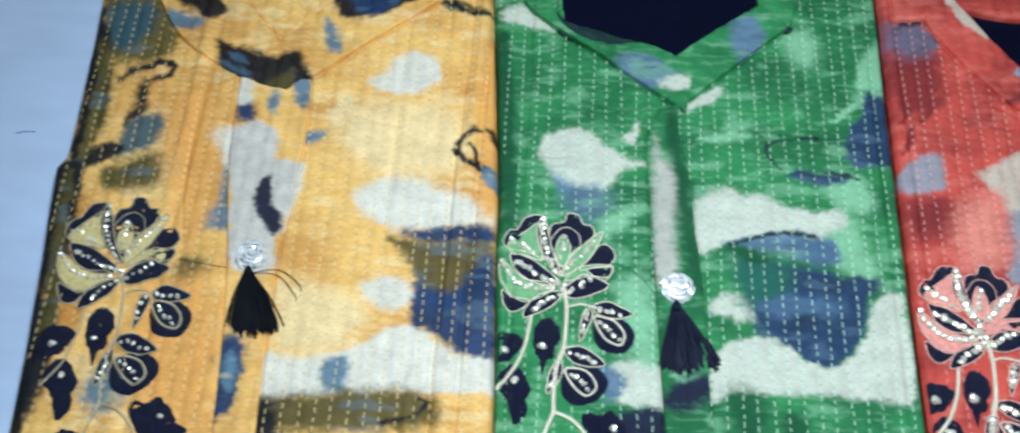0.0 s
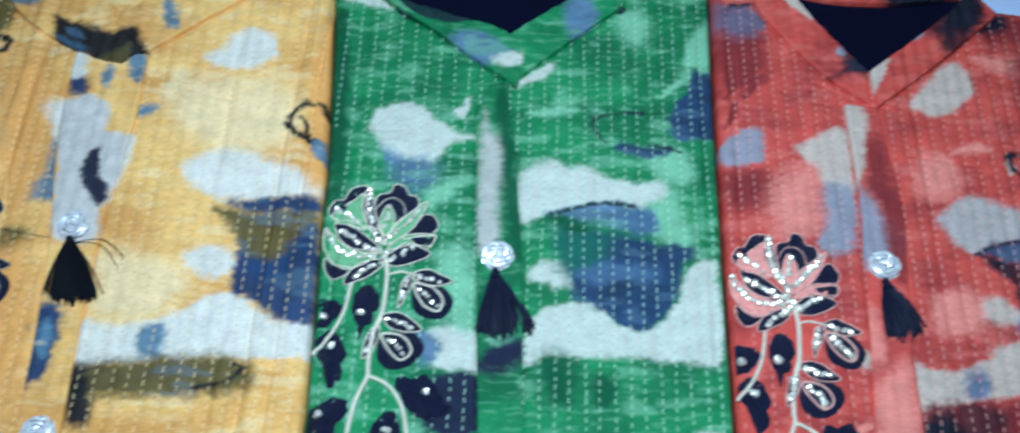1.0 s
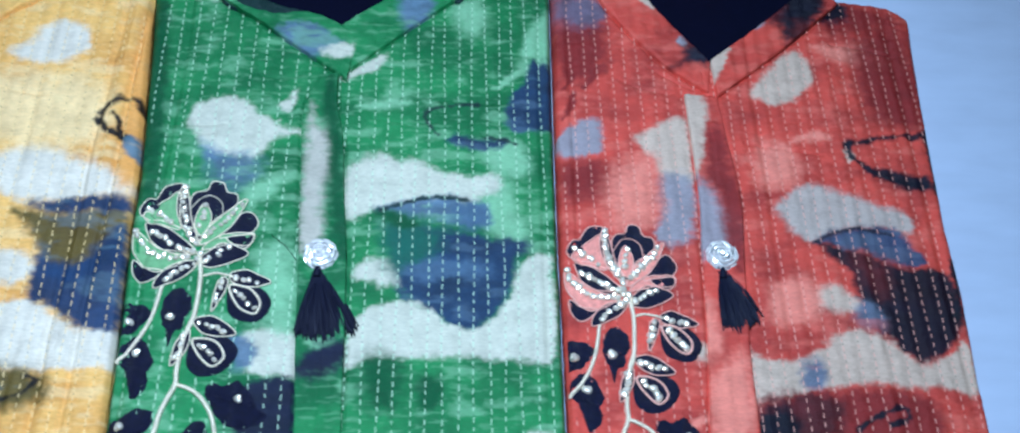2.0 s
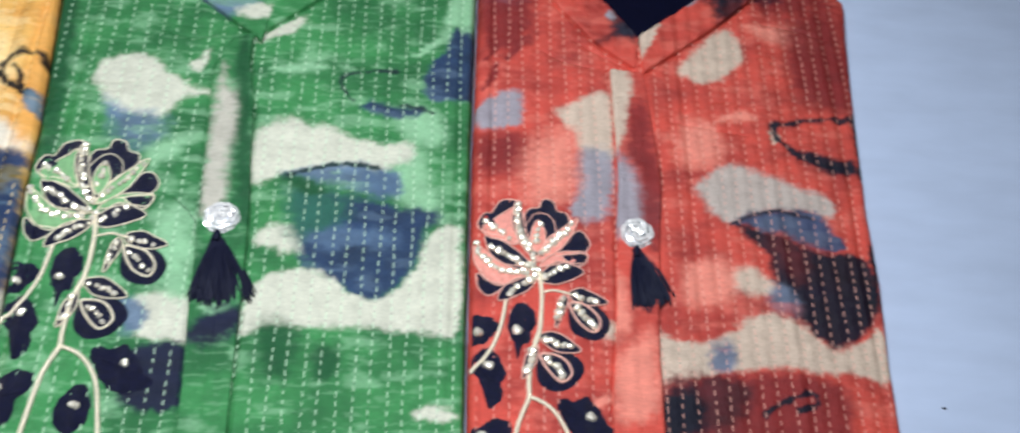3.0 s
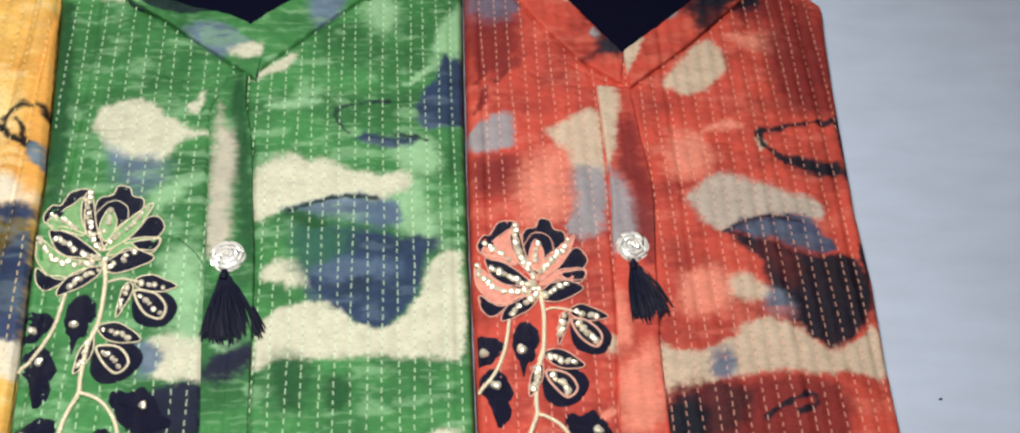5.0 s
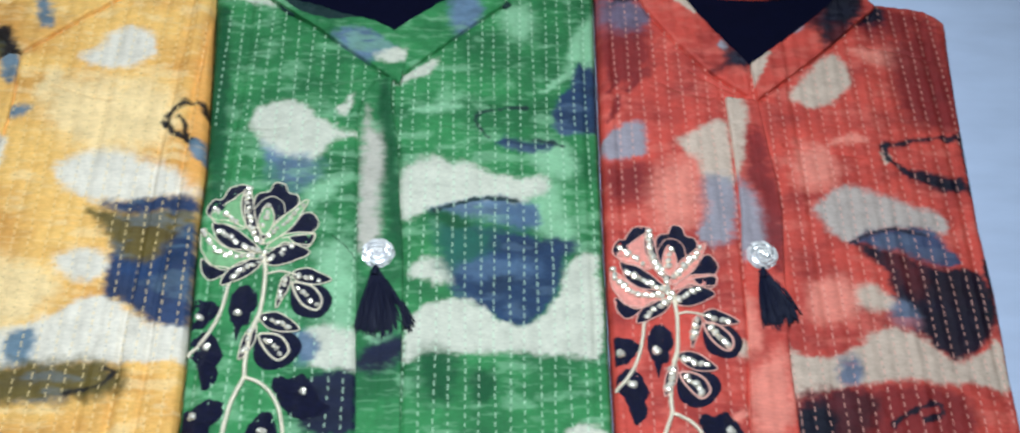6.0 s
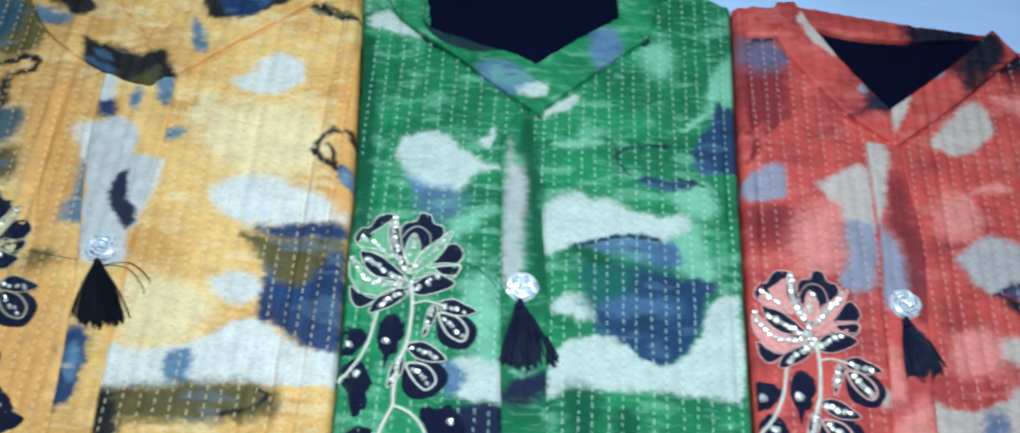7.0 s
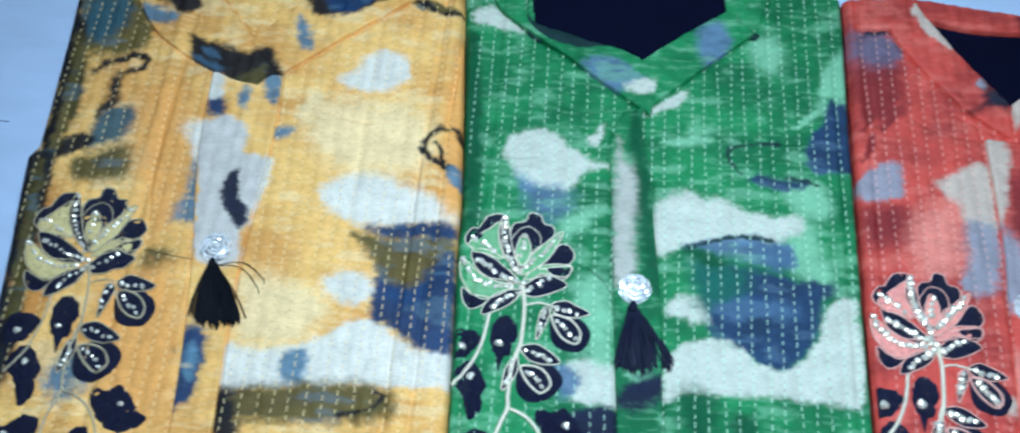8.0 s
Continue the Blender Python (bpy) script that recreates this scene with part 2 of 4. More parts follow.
        for k in range(1, layers + 1):
            bulge = 0.9 * math.sin(k * math.pi / 2) ** 2 + 0.8 * fbm(np.arange(len(ring)) / 60, np.full(len(ring), k * 3.3), k)
            vx.append(x[ring] + out_x * bulge)
            vy.append(y[ring] + out_y * bulge)
            vz.append(z[ring] * (1 - k / layers))
            now = np.arange(count, count + len(ring))
            faces.append(np.stack([last, now, np.roll(now, -1), np.roll(last, -1)], 1))
            last, count = now, count + len(ring)
        x, y, z = (np.concatenate(a) for a in (vx, vy, vz))
        mesh_part("body", np.stack([x, y, z], 1) / 1000, np.concatenate(faces), CLOTH, self.thing, colours=self.dyes("body", x, y))

    def ribbon(self, name, side_a, side_b, lift, layer, label="", drop=0.0, tilt=0.0):
        """A strip of cloth between two lines, raised over the body."""
        a, b = curve_points(side_a, 8, False), curve_points(side_b, 8, False)
        long = np.linalg.norm(np.diff(a, axis=0), axis=1).sum()
        wide = np.linalg.norm(a - b[np.linspace(0, len(b) - 1, len(a)).astype(int)], axis=1).max()
        n, m = max(int(long / 1.05), 8), max(int(wide / 1.05), 6)
        a, b = resample(a, n), resample(b, n)
        s = np.linspace(0, 1, m)
        g = a[:, None] * (1 - s)[None, :, None] + b[:, None] * s[None, :, None]
        x, y = g[..., 0].ravel(), g[..., 1].ravel()
        prof = np.tile(np.clip(np.minimum(s, 1 - s) * wide / 1.5, 0, 1) ** 0.5, n)
        z = self.height(x, y, rim=False) + lift * (0.35 + 0.65 * prof) + tilt * np.tile(s, n) ** 2 + 0.25 * fbm(x / 7, y / 7, self.seed + 5, 3)
        i = np.arange(n * m).reshape(n, m)
        f = np.stack([i[:-1, :-1], i[:-1, 1:], i[1:, 1:], i[1:, :-1]], -1).reshape(-1, 4)
        ring = np.r_[i[0, :], i[1:, -1], i[-1, -2::-1], i[-2:0:-1, 0]]
        now = np.arange(len(x), len(x) + len(ring))
        f = np.concatenate([f, np.stack([ring, now, np.roll(now, -1), np.roll(ring, -1)], 1)])
        x, y, z = np.r_[x, x[ring]], np.r_[y, y[ring]], np.r_[z, z[ring] - lift - tilt - 1.5 - drop]
        self.cuts.append(np.concatenate([a, b[::-1]]))
        mesh_part(name, np.stack([x, y, z], 1) / 1000, f, CLOTH, self.thing, label, self.dyes(layer, x, y))

    def lining(self, outline):
        poly = np.array(outline, float)
        lo, hi = poly.min(0) - 8, poly.max(0) + 8
        gx, gy = np.meshgrid(np.arange(lo[0], hi[0], 3), np.arange(lo[1], hi[1], 3))
        x, y = gx.ravel(), gy.ravel()
        z = self.thick - 5 + 0.8 * fbm(x / 30, y / 30, self.seed + 3, 3)
        i = np.arange(len(x)).reshape(gx.shape)
        f = np.stack([i[:-1, :-1], i[:-1, 1:], i[1:, 1:], i[1:, :-1]], -1).reshape(-1, 4)
        keep = inside_distance(poly, x[f].mean(1), y[f].mean(1)) > -7
        f = f[keep & (y[f].max(1) < self.edge_top(x[f].mean(1)) - 2)]
        used = np.unique(f)
        renum = np.zeros(len(x), int)
        renum[used] = np.arange(len(used))
        mesh_part("lining", np.stack([x, y, z], 1)[used] / 1000, renum[f], LINING, self.thing, "navy blue neck lining")

    def stitches(self, bottom, neck):
        """Rows of running stitch along the length, with their needle holes."""
        rng = np.random.RandomState(self.seed + 40)
        xs, ys, hx, hy = [], [], [], []
        top = self.shoulder[:, 1].max()
        for start, gap, lo, hi in ((self.stitch_from, self.pitch[0], -170, 5), (self.stitch_right, self.pitch[1], 5, 200)):
            for n in range(-30, 31):
                x0 = start + n * gap
                yy = bottom + rng.rand() * 6
                if x0 <= lo or x0 > hi:
                    continue
                while yy < top:
                    xs.append(x0 + 0.7 * math.sin(yy / 37 + x0) + rng.normal(0, 0.15))
                    ys.append(yy + rng.normal(0, 0.3))
                    hx.append(xs[-1])
                    hy.append(yy + 3.1)
                    yy += 6.2
        for name, px, py, mat, half, wide, tall, label in (("running_stitch", xs, ys, THREAD, 1.75, 0.5, 0.34, "rows of pale running stitch"), ("needle_hole", hx, hy, THREAD, 0.6, 0.5, 0.1, "tiny dark needle holes")):
            x, y = np.array(px), np.array(py)
            ok = (x > self.edge_left(y) + 4) & (x < self.edge_right(y) - 4) & (y < self.edge_top(x) - 4)
            for cut in self.cuts + ([np.array(neck, float)] if neck is not None else []):
                ok &= inside_distance(cut, x, y) < 0.5
            x, y = x[ok], y[ok]
            n = len(x)
            length = half * (1 + 0.15 * rng.randn(n))
            lean = rng.normal(0, 0.12, n)
            corner = ((-1, -1, 0), (1, -1, 0), (1, 1, 0), (-1, 1, 0), (-0.55, -0.7, 1), (0.55, -0.7, 1), (0.55, 0.7, 1), (-0.55, 0.7, 1))
            vs = []
            for cx, cy, cz in corner:
                px_, py_ = x + cx * wide + lean * cy, y + cy * length
                vs.append(np.stack([px_, py_, self.height(px_, py_) + cz * tall + 0.06], 1))
            v = np.stack(vs, 1).reshape(-1, 3) / 1000
            quad = np.array([(4, 5, 6, 7), (0, 1, 5, 4), (1, 2, 6, 5), (2, 3, 7, 6), (3, 0, 4, 7)])
            f = (np.arange(n)[:, None, None] * 8 + quad[None]).reshape(-1, 4)
            tint = self.dyes("body", v[:, 0] * 1000, v[:, 1] * 1000)
            tint = 0.5 * self.thread + 0.5 * tint if name == "running_stitch" else 0.7 * tint
            tagged(mesh_part(name, v, f, mat, self.thing, label, tint), kind="stuff")


def tube(pts, radius, sides=6, taper=None, knots=0.0):
    """Verts and faces of a tube along 3D points."""
    p = np.asarray(pts, float)
    n = len(p)
    t = np.gradient(p, axis=0)
    t /= np.linalg.norm(t, axis=1)[:, None] + 1e-9
    side = np.cross(t, (0, 0, 1.0))
    side /= np.linalg.norm(side, axis=1)[:, None] + 1e-9
    up = np.cross(side, t)
    r = np.full(n, radius) * (taper if taper is not None else 1)
    if knots:
        r = r * (1 + knots * np.sin(np.arange(n) * 2.1))
    ang = np.arange(sides) * 2 * math.pi / sides
    v = p[:, None] + r[:, None, None] * (np.cos(ang)[None, :, None] * side[:, None] + np.sin(ang)[None, :, None] * up[:, None])
    i = np.arange(n * sides).reshape(n, sides)
    j = np.roll(i, -1, axis=1)
    f = np.stack([i[:-1], j[:-1], j[1:], i[1:]], -1).reshape(-1, 4)
    return v.reshape(-1, 3), f


def gather(pieces):
    vs, fs, k = [], [], 0
    for v, f in pieces:
        vs.append(v)
        fs.extend((np.asarray(f) + k).tolist())
        k += len(v)
    return np.concatenate(vs), fs


def bead_shape(sides=7, rings=4):
    v, f = [], []
    for r in range(rings + 1):
        a = math.pi * r / rings
        for s in range(sides):
            b = 2 * math.pi * s / sides
            v.append((math.sin(a) * math.cos(b), math.sin(a) * math.sin(b), math.cos(a)))
    for r in range(rings):
        for s in range(sides):
            f.append((r * sides + s, (r + 1) * sides + s, (r + 1) * sides + (s + 1) % sides, r * sides + (s + 1) % sides))
    return np.array(v), np.array(f)


BEAD_V, BEAD_F = bead_shape()


class Embroidery:
    """The flower spray; plan in millimetres from the flower's heart."""

    def __init__(self, kurta, at, turn, size):
        self.k, self.at, self.size = kurta, np.array(at, float), size
        self.c, self.s = math.cos(radians(turn)) * size, math.sin(radians(turn)) * size
        self.rng = np.random.RandomState(kurta.seed + 70)
        self.light = PETAL[kurta.seed]

    def place(self, p):
        p = np.asarray(p, float)
        x = self.at[0] + self.c * p[:, 0] - self.s * p[:, 1]
        y = self.at[1] + self.s * p[:, 0] + self.c * p[:, 1]
        return np.stack([np.maximum(x, self.k.edge_left(y) + 1.0), y], 1)

    def patch(self, name, pts, lift, mat, label="", n=6, teeth=0.0):
        """A padded satin patch with a rounded rim, saw-toothed for leaves."""
        o = curve_points(pts, n)
        mid = o.mean(0)
        if teeth:
            out = (o - mid) / (np.linalg.norm(o - mid, axis=1)[:, None] + 1e-6)
            o = o + out * teeth * (np.arange(len(o)) % 5 / 2.0 - 1)[:, None]
        rings = [(1.0, 0.0), (0.985, 0.55), (0.9, 0.85), (0.6, 1.0), (0.25, 1.0)]
        xy = self.place(np.concatenate([mid + (o - mid) * s for s, _ in rings] + [mid[None]]))
        h = np.concatenate([np.full(len(o), z) for _, z in rings] + [[1.0]])
        z = self.k.height(xy[:, 0], xy[:, 1]) - 0.2 + h * lift
        m = len(o)
        f = []
        for r in range(len(rings) - 1):
            f += [(r * m + s, r * m + (s + 1) % m, (r + 1) * m + (s + 1) % m, (r + 1) * m + s) for s in range(m)]
        last = (len(rings) - 1) * m
        f += [(last + s, last + (s + 1) % m, len(rings) * m) for s in range(m)]
        return mesh_part(name, np.column_stack([xy, z]) / 1000, f, mat, self.k.thing, label)

    def line(self, name, pts, radius, lift, parent=None, closed=False, label="", mat=None):
        o = curve_points(pts, 8, closed)
        if closed:
            o = np.concatenate([o, o[:1]])
        o = resample(o, max(int(np.linalg.norm(np.diff(o, axis=0), axis=1).sum() / 0.8), 6))
        xy = self.place(o)
        z = self.k.height(xy[:, 0], xy[:, 1]) + lift
        if name == "stem" and self.k.seed == 1:
            radius *= 0.6
        v, f = tube(np.column_stack([xy, z]) / 1000, radius / 1000, 6, knots=0.16)
        return mesh_part(name, v, f, mat or (DARK_CORD if self.k.seed == 1 else PINK_CORD if name == "outline_cord" and self.k.seed == 3 else CORD), parent or self.k.thing, label)

    def beads(self, pts, size, lift, parent, pitch=3.4):
        size *= (1.3, 1.65, 2.05)[self.k.seed - 1]
        o = curve_points(pts, 8, False)
        length = np.linalg.norm(np.diff(o, axis=0), axis=1).sum()
        o = resample(o, max(int(length / pitch) + 1, 2))
        pieces = []
        xy = self.place(o + self.rng.normal(0, 0.55, o.shape))
        z = self.k.height(xy[:, 0], xy[:, 1]) + lift
        for (x, y), zz in zip(xy, z):
            r = size * self.rng.uniform(0.75, 1.15)
            a, tilt = self.rng.uniform(0, 6.28), self.rng.normal(0, 0.3)
            v = BEAD_V * (r * 1.15, r * 0.9, r * 0.8)
            v = np.stack([v[:, 0] * math.cos(a) - v[:, 1] * math.sin(a), v[:, 0] * math.sin(a) + v[:, 1] * math.cos(a), v[:, 2] + tilt * v[:, 0]], 1)
            pieces.append(((v + (x, y, zz)) / 1000, BEAD_F))
        v, f = gather(pieces)
        mesh_part("beading", v, f, BEAD, parent, "sparkling silver beads", smooth=False)

    def petal(self, pts, lift, pale=False, beads=None, size=1.35):
        ob = self.patch("petal", pts, lift, self.light if pale else NAVY, "petal in a paler tone of the cloth" if pale else "navy satin-stitched petal")
        self.line("outline_cord", pts, 0.5, lift - 0.1, ob, True)
        if beads:
            self.beads(beads, size, lift + 0.5, ob, 3.5)

    def bud(self, pts, loop, beads):
        ob = self.patch("bud", pts, 0.8, NAVY, "round navy satin-stitched bud")
        self.line("outline_cord", loop, 0.9, 1.0, ob, True)
        self.beads(beads, 1.3, 1.4, ob)

    def leaf(self, pts, bead):
        ob = self.patch("leaf", pts, 0.7, NAVY, "navy satin-stitched leaf with a toothed edge", teeth=0.45)
        vein = np.array(pts, float)
        self.line("vein", [vein[0] * 0.7 + vein.mean(0) * 0.3, vein.mean(0), vein[len(vein) // 2] * 0.7 + vein.mean(0) * 0.3], 0.25, 0.8, ob, mat=NAVY)
        self.beads([bead, (bead[0] + 1.0, bead[1] - 0.3)], 1.5, 1.2, ob, 3.0)

    def make(self):
        # back petals
        self.petal([(-39, 29), (-35, 36), (-30, 38), (-24, 46), (-17, 48), (-12, 45), (-10, 30), (-10, 15), (-23, 20), (-36, 23)], 0.6)
        self.petal([(-8, 34), (-5, 41), (2, 43), (5, 49), (12, 48), (15, 41), (21, 39), (22, 32), (16, 26), (8, 20), (-1, 5), (-6, 21)], 0.6)
        self.petal([(26, 25), (32, 25), (36, 17), (31, 10), (20, 8), (12, 7), (20, 17)], 0.6)
        self.petal([(-39, -8), (-31, -13), (-21, -15), (-26, -21), (-32, -23), (-38, -18)], 0.6)
        # paler petals
        self.petal([(-36, 25), (-30, 31), (-23, 36), (-15, 41), (-14, 27), (-13, 14), (-23, 17), (-33, 20)], 0.9, True, [(-34, 29), (-27, 26), (-19, 19)])
        self.petal([(-41, 13), (-41, 2), (-38, -5), (-31, -13), (-23, -16), (-8, -9), (-8, -3), (-24, 0), (-33, 8)], 0.8, True, [(-40, 13), (-35, 4), (-28, -3), (-18, -6), (-6, -7)])
        self.petal([(1, 33), (6, 24), (5, 15), (0, 9), (-4, 20)], 0.9, True, [(2, 30), (1, 24), (0, 17)])
        self.petal([(2, -1), (13, 9), (33, 10), (31, 2), (18, 2), (10, 0)], 0.8, True)
        self.petal([(17, 7), (33, 9), (31, 1), (25, 0)], 0.95)
        self.petal([(28, 35), (24, 24), (16, 12), (1, 2), (5, 14), (16, 26)], 1.1, True, [(25, 30), (19, 24), (12, 17), (4, 8)])
        self.line("outline_cord", [(-7, 29), (-1, 37), (6, 38), (12, 33), (13, 25)], 0.4, 0.8)
        # beaded navy petals
        self.petal([(-12, 47), (-9, 37), (-6, 21), (0, 2), (-9, 12), (-15, 24), (-16, 37)], 1.15, False, [(-12, 44), (-12, 28), (-8, 16), (-2, 3)])
        self.petal([(-34, 19), (-25, 17), (-15, 11), (-1, -3), (-14, -4), (-26, 2), (-32, 10)], 1.15, False, [(-30, 13), (-21, 7), (-13, 1), (-3, -3)])
        self.petal([(0, -10), (7, -2), (16, 3), (31, -4), (21, -11), (9, -14)], 1.15, False, [(5, -9), (11, -6), (19, -1)])
        self.petal([(-25, -27), (-23, -19), (-14, -11), (0, -9), (-5, -18), (-15, -24)], 1.15, False, [(-18, -22), (-11, -16), (-2, -11)])
        self.petal([(21, -19), (29, -16), (37, -19), (46, -25), (35, -28), (23, -25)], 1.15, False, [(24, -21), (29, -23), (37, -25)])
        self.petal([(13, -27), (17, -21), (20, -25), (16, -36), (11, -44)], 1.15, False, [(17, -24), (15, -30), (13, -37)])
        self.petal([(1, -50), (8, -47), (16, -49), (27, -59), (17, -61), (7, -58)], 1.15, False, [(5, -52), (12, -54), (20, -58)])
        self.petal([(-1, -55), (-1, -67), (-10, -79), (-8, -64)], 1.15, False, [(-4, -60), (-5, -68), (-8, -74)])
        self.bud([(22, -27), (39, -28), (47, -39), (40, -51), (25, -49), (20, -40)], [(21, -27), (33, -29), (40, -38), (37, -46), (27, -41)], [(25, -31), (31, -37), (36, -42)])
        self.bud([(2, -62), (21, -61), (29, -71), (21, -83), (8, -86), (-1, -78)], [(2, -62), (15, -64), (21, -74), (14, -80), (5, -71)], [(6, -65), (11, -70), (15, -76)])
        self.leaf([(-19, -40), (-16, -31), (-9, -27), (-2, -33), (-1, -42), (-4, -47), (-5, -54), (-10, -57), (-13, -66), (-15, -56), (-18, -50)], (-13, -47))
        self.leaf([(-46, -40), (-34, -37), (-24, -43), (-28, -50), (-34, -56), (-46, -57)], (-38, -49))
        self.leaf([(-43, -71), (-37, -61), (-31, -59), (-25, -64), (-20, -76), (-23, -82), (-22, -90), (-27, -97), (-31, -98), (-34, -88), (-37, -80)], (-31, -70))
        self.leaf([(11, -95), (15, -90), (22, -92), (30, -89), (38, -98), (42, -106), (48, -112), (35, -119), (24, -116), (17, -108)], (31, -101))
        self.leaf([(-4, -131), (2, -117), (11, -113), (16, -124), (14, -136), (4, -142)], (7, -126))
        self.leaf([(-47, -122), (-42, -112), (-35, -109), (-27, -104), (-17, -107), (-18, -116), (-24, -122), (-26, -134), (-40, -138), (-49, -134)], (-36, -115))
        self.beads([(-3, -1), (1, -4), (-1, -8)], 1.5, 1.8, self.line("stem", [(1, -5), (2, -11), (3, -23), (1, -47), (-4, -62), (-6, -81), (-6, -90), (-10, -100), (-14, -112), (-19, -142)], 1.6, 0.8, label="twisted gold and silver cord stem"))
        for p, r in (([(-6, -90), (5, -95), (13, -104), (18, -116), (22, -142)], 1.4), ([(3, -20), (12, -18), (24, -21)], 0.9), ([(-20, -26), (-24, -46), (-31, -62), (-43, -76)], 1.35), ([(1, -45), (-3, -55)], 0.8)):
            self.line("stem", p, r, 0.6, label="twisted gold cord stem")


def button(k, at, radius=11.2):
    """A domed rose-shaped button, flat on the placket."""
    x0, y0 = at
    z0 = float(k.height(np.array([x0]), np.array([y0]))[0]) + 1.4
    prof = [(0.2, 3.6), (0.4, 3.4), (0.7, 2.6), (0.92, 1.5), (1.0, 0.7), (1.0, 0.0)]
    v = [(x0 + radius * r * math.cos(a), y0 + radius * r * math.sin(a), z0 + z) for r, z in prof for a in [2 * math.pi * s / 28 for s in range(28)]]
    f = [(i * 28 + s, (i + 1) * 28 + s, (i + 1) * 28 + (s + 1) % 28, i * 28 + (s + 1) % 28) for i in range(len(prof) - 1) for s in range(28)] + [tuple(range(28))]
    base = mesh_part("button", np.array(v) / 1000, f, SILVER, k.thing, "round silver button shaped like a rose")
    rng = np.random.RandomState(k.seed + 5)
    for count, r, span, wide, z in ((1, 0.6, 5.0, 1.3, 3.5), (3, 3.2, 2.3, 1.25, 3.2), (5, 6.1, 1.5, 1.35, 2.5), (7, 8.9, 1.15, 1.3, 1.4), (9, 10.6, 0.85, 0.9, 0.4)):
        for s in range(count):
            a0 = 2 * math.pi * s / count + r * 0.7 + rng.normal(0, 0.05)
            arc = np.linspace(0, 1, 12)
            ang, rad = a0 + (arc - 0.5) * span, r - 0.9 + 1.5 * arc + rng.normal(0, 0.1)
            zz = z0 + z + 0.5 * np.sin(arc * math.pi)
            pts = np.column_stack([x0 + rad * np.cos(ang), y0 + rad * np.sin(ang), zz])
            v, f = tube(pts / 1000, wide / 1000, 6, taper=0.35 + 0.65 * np.sin(0.25 + arc * 2.6))
            mesh_part("rose_petal", v, f, STONE, base, smooth=False)


def tassel(k, top, left, right, strands=260, loose=2):
    rng = np.random.RandomState(k.seed + 21)
    top, left, right = (np.array(p, float) for p in (top, left, right))
    pieces = []
    for n in range(strands):
        s = rng.beta(1.3, 1.3)
        end = left * (1 - s) + right * s + rng.normal(0, 1.6, 2) - np.array((0, 3 * math.sin(math.pi * s)))
        end = top + (end - top) * rng.uniform(0.9, 1.03)
        along = np.linspace(0, 1, 8)
        bow = (s - 0.5) * 5 * np.sin(along * math.pi)
        p = top + (rng.normal(0, 0.9, 2)) + (end - top) * along[:, None]
        p[:, 0] += bow + rng.normal(0, 0.5) * along
        z = k.height(p[:, 0], p[:, 1]) + 1.6 + 2.6 * np.sin(np.clip(along * 2.4, 0, math.pi)) * rng.uniform(0.2, 1.0)
        pieces.append(tube(np.column_stack([p, z]) / 1000, 0.0005, 4))
    v, f = gather(pieces)
    mat, label = (TASSEL, "black silk thread tassel") if k.seed == 1 else (NAVY_TASSEL, "blue-black silk thread tassel")
    ob = mesh_part("tassel", v, f, mat, k.thing, label)
    p = np.array([top + (0, 3), top, top - (0.3, 2.5), top - (0.5, 5)])
    z = float(k.height(top[:1], top[1:])[0])
    v, f = tube(np.column_stack([p, np.full(4, z + 2.6)]) / 1000, 0.0024, 10, taper=np.array([0.5, 1.1, 1.0, 1.05]))
    mesh_part("tassel_head", v, f, mat, ob)
    pieces = []
    for n in range(loose):
        a = right + (rng.uniform(4, 14), rng.uniform(8, 34))
        mid = (top + a) / 2 + (3, 6)
        p = resample(curve_points([top + (1, -3), mid, a, a + (1, -4)], 6, False), 14)
        z = k.height(p[:, 0], p[:, 1]) + 1.6
        pieces.append(tube(np.column_stack([p, z]) / 1000, 0.0003, 4))
    if pieces:
        v, f = gather(pieces)
        mesh_part("loose_thread", v, f, TASSEL, ob, "loose strands of black thread")


def stray_thread(k, pts):
    p = resample(curve_points(pts, 6, False), 24)
    v, f = tube(np.column_stack([p, k.height(p[:, 0], p[:, 1]) + 0.5]) / 1000, 0.00022, 4)
    mesh_part("stray_thread", v, f, TASSEL, k.thing, "fine dark stray thread")


# ---- room and table ----
def wall(name, x0, x1, y0, y1, z0, z1, mat, label):
    return tagged(box(name, x0, x1, y0, y1, z0, z1, mat), label, "", "", "structure")


FLOOR_Z = -0.75
wall("floor", -2.5, 2.5, -2.2, 2.2, FLOOR_Z - 0.1, FLOOR_Z, FLOORING, "plain grey tiled floor of the room")
wall("ceiling", -2.5, 2.5, -2.2, 2.2, CEILING_Z, CEILING_Z + 0.1, WALLS, "plain greige painted ceiling")
wall("wall_north", -2.5, 2.5, 2.2, 2.3, FLOOR_Z, CEILING_Z, WALLS, "plain greige painted wall")
wall("wall_south", -2.5, 2.5, -2.3, -2.2, FLOOR_Z, CEILING_Z, WALLS, "plain greige painted wall")
wall("wall_east", 2.5, 2.6, -2.2, 2.2, FLOOR_Z, CEILING_Z, WALLS, "plain greige painted wall")
wall("wall_west", -2.6, -2.5, -2.2, 2.2, FLOOR_Z, CEILING_Z, WALLS, "plain greige painted wall")

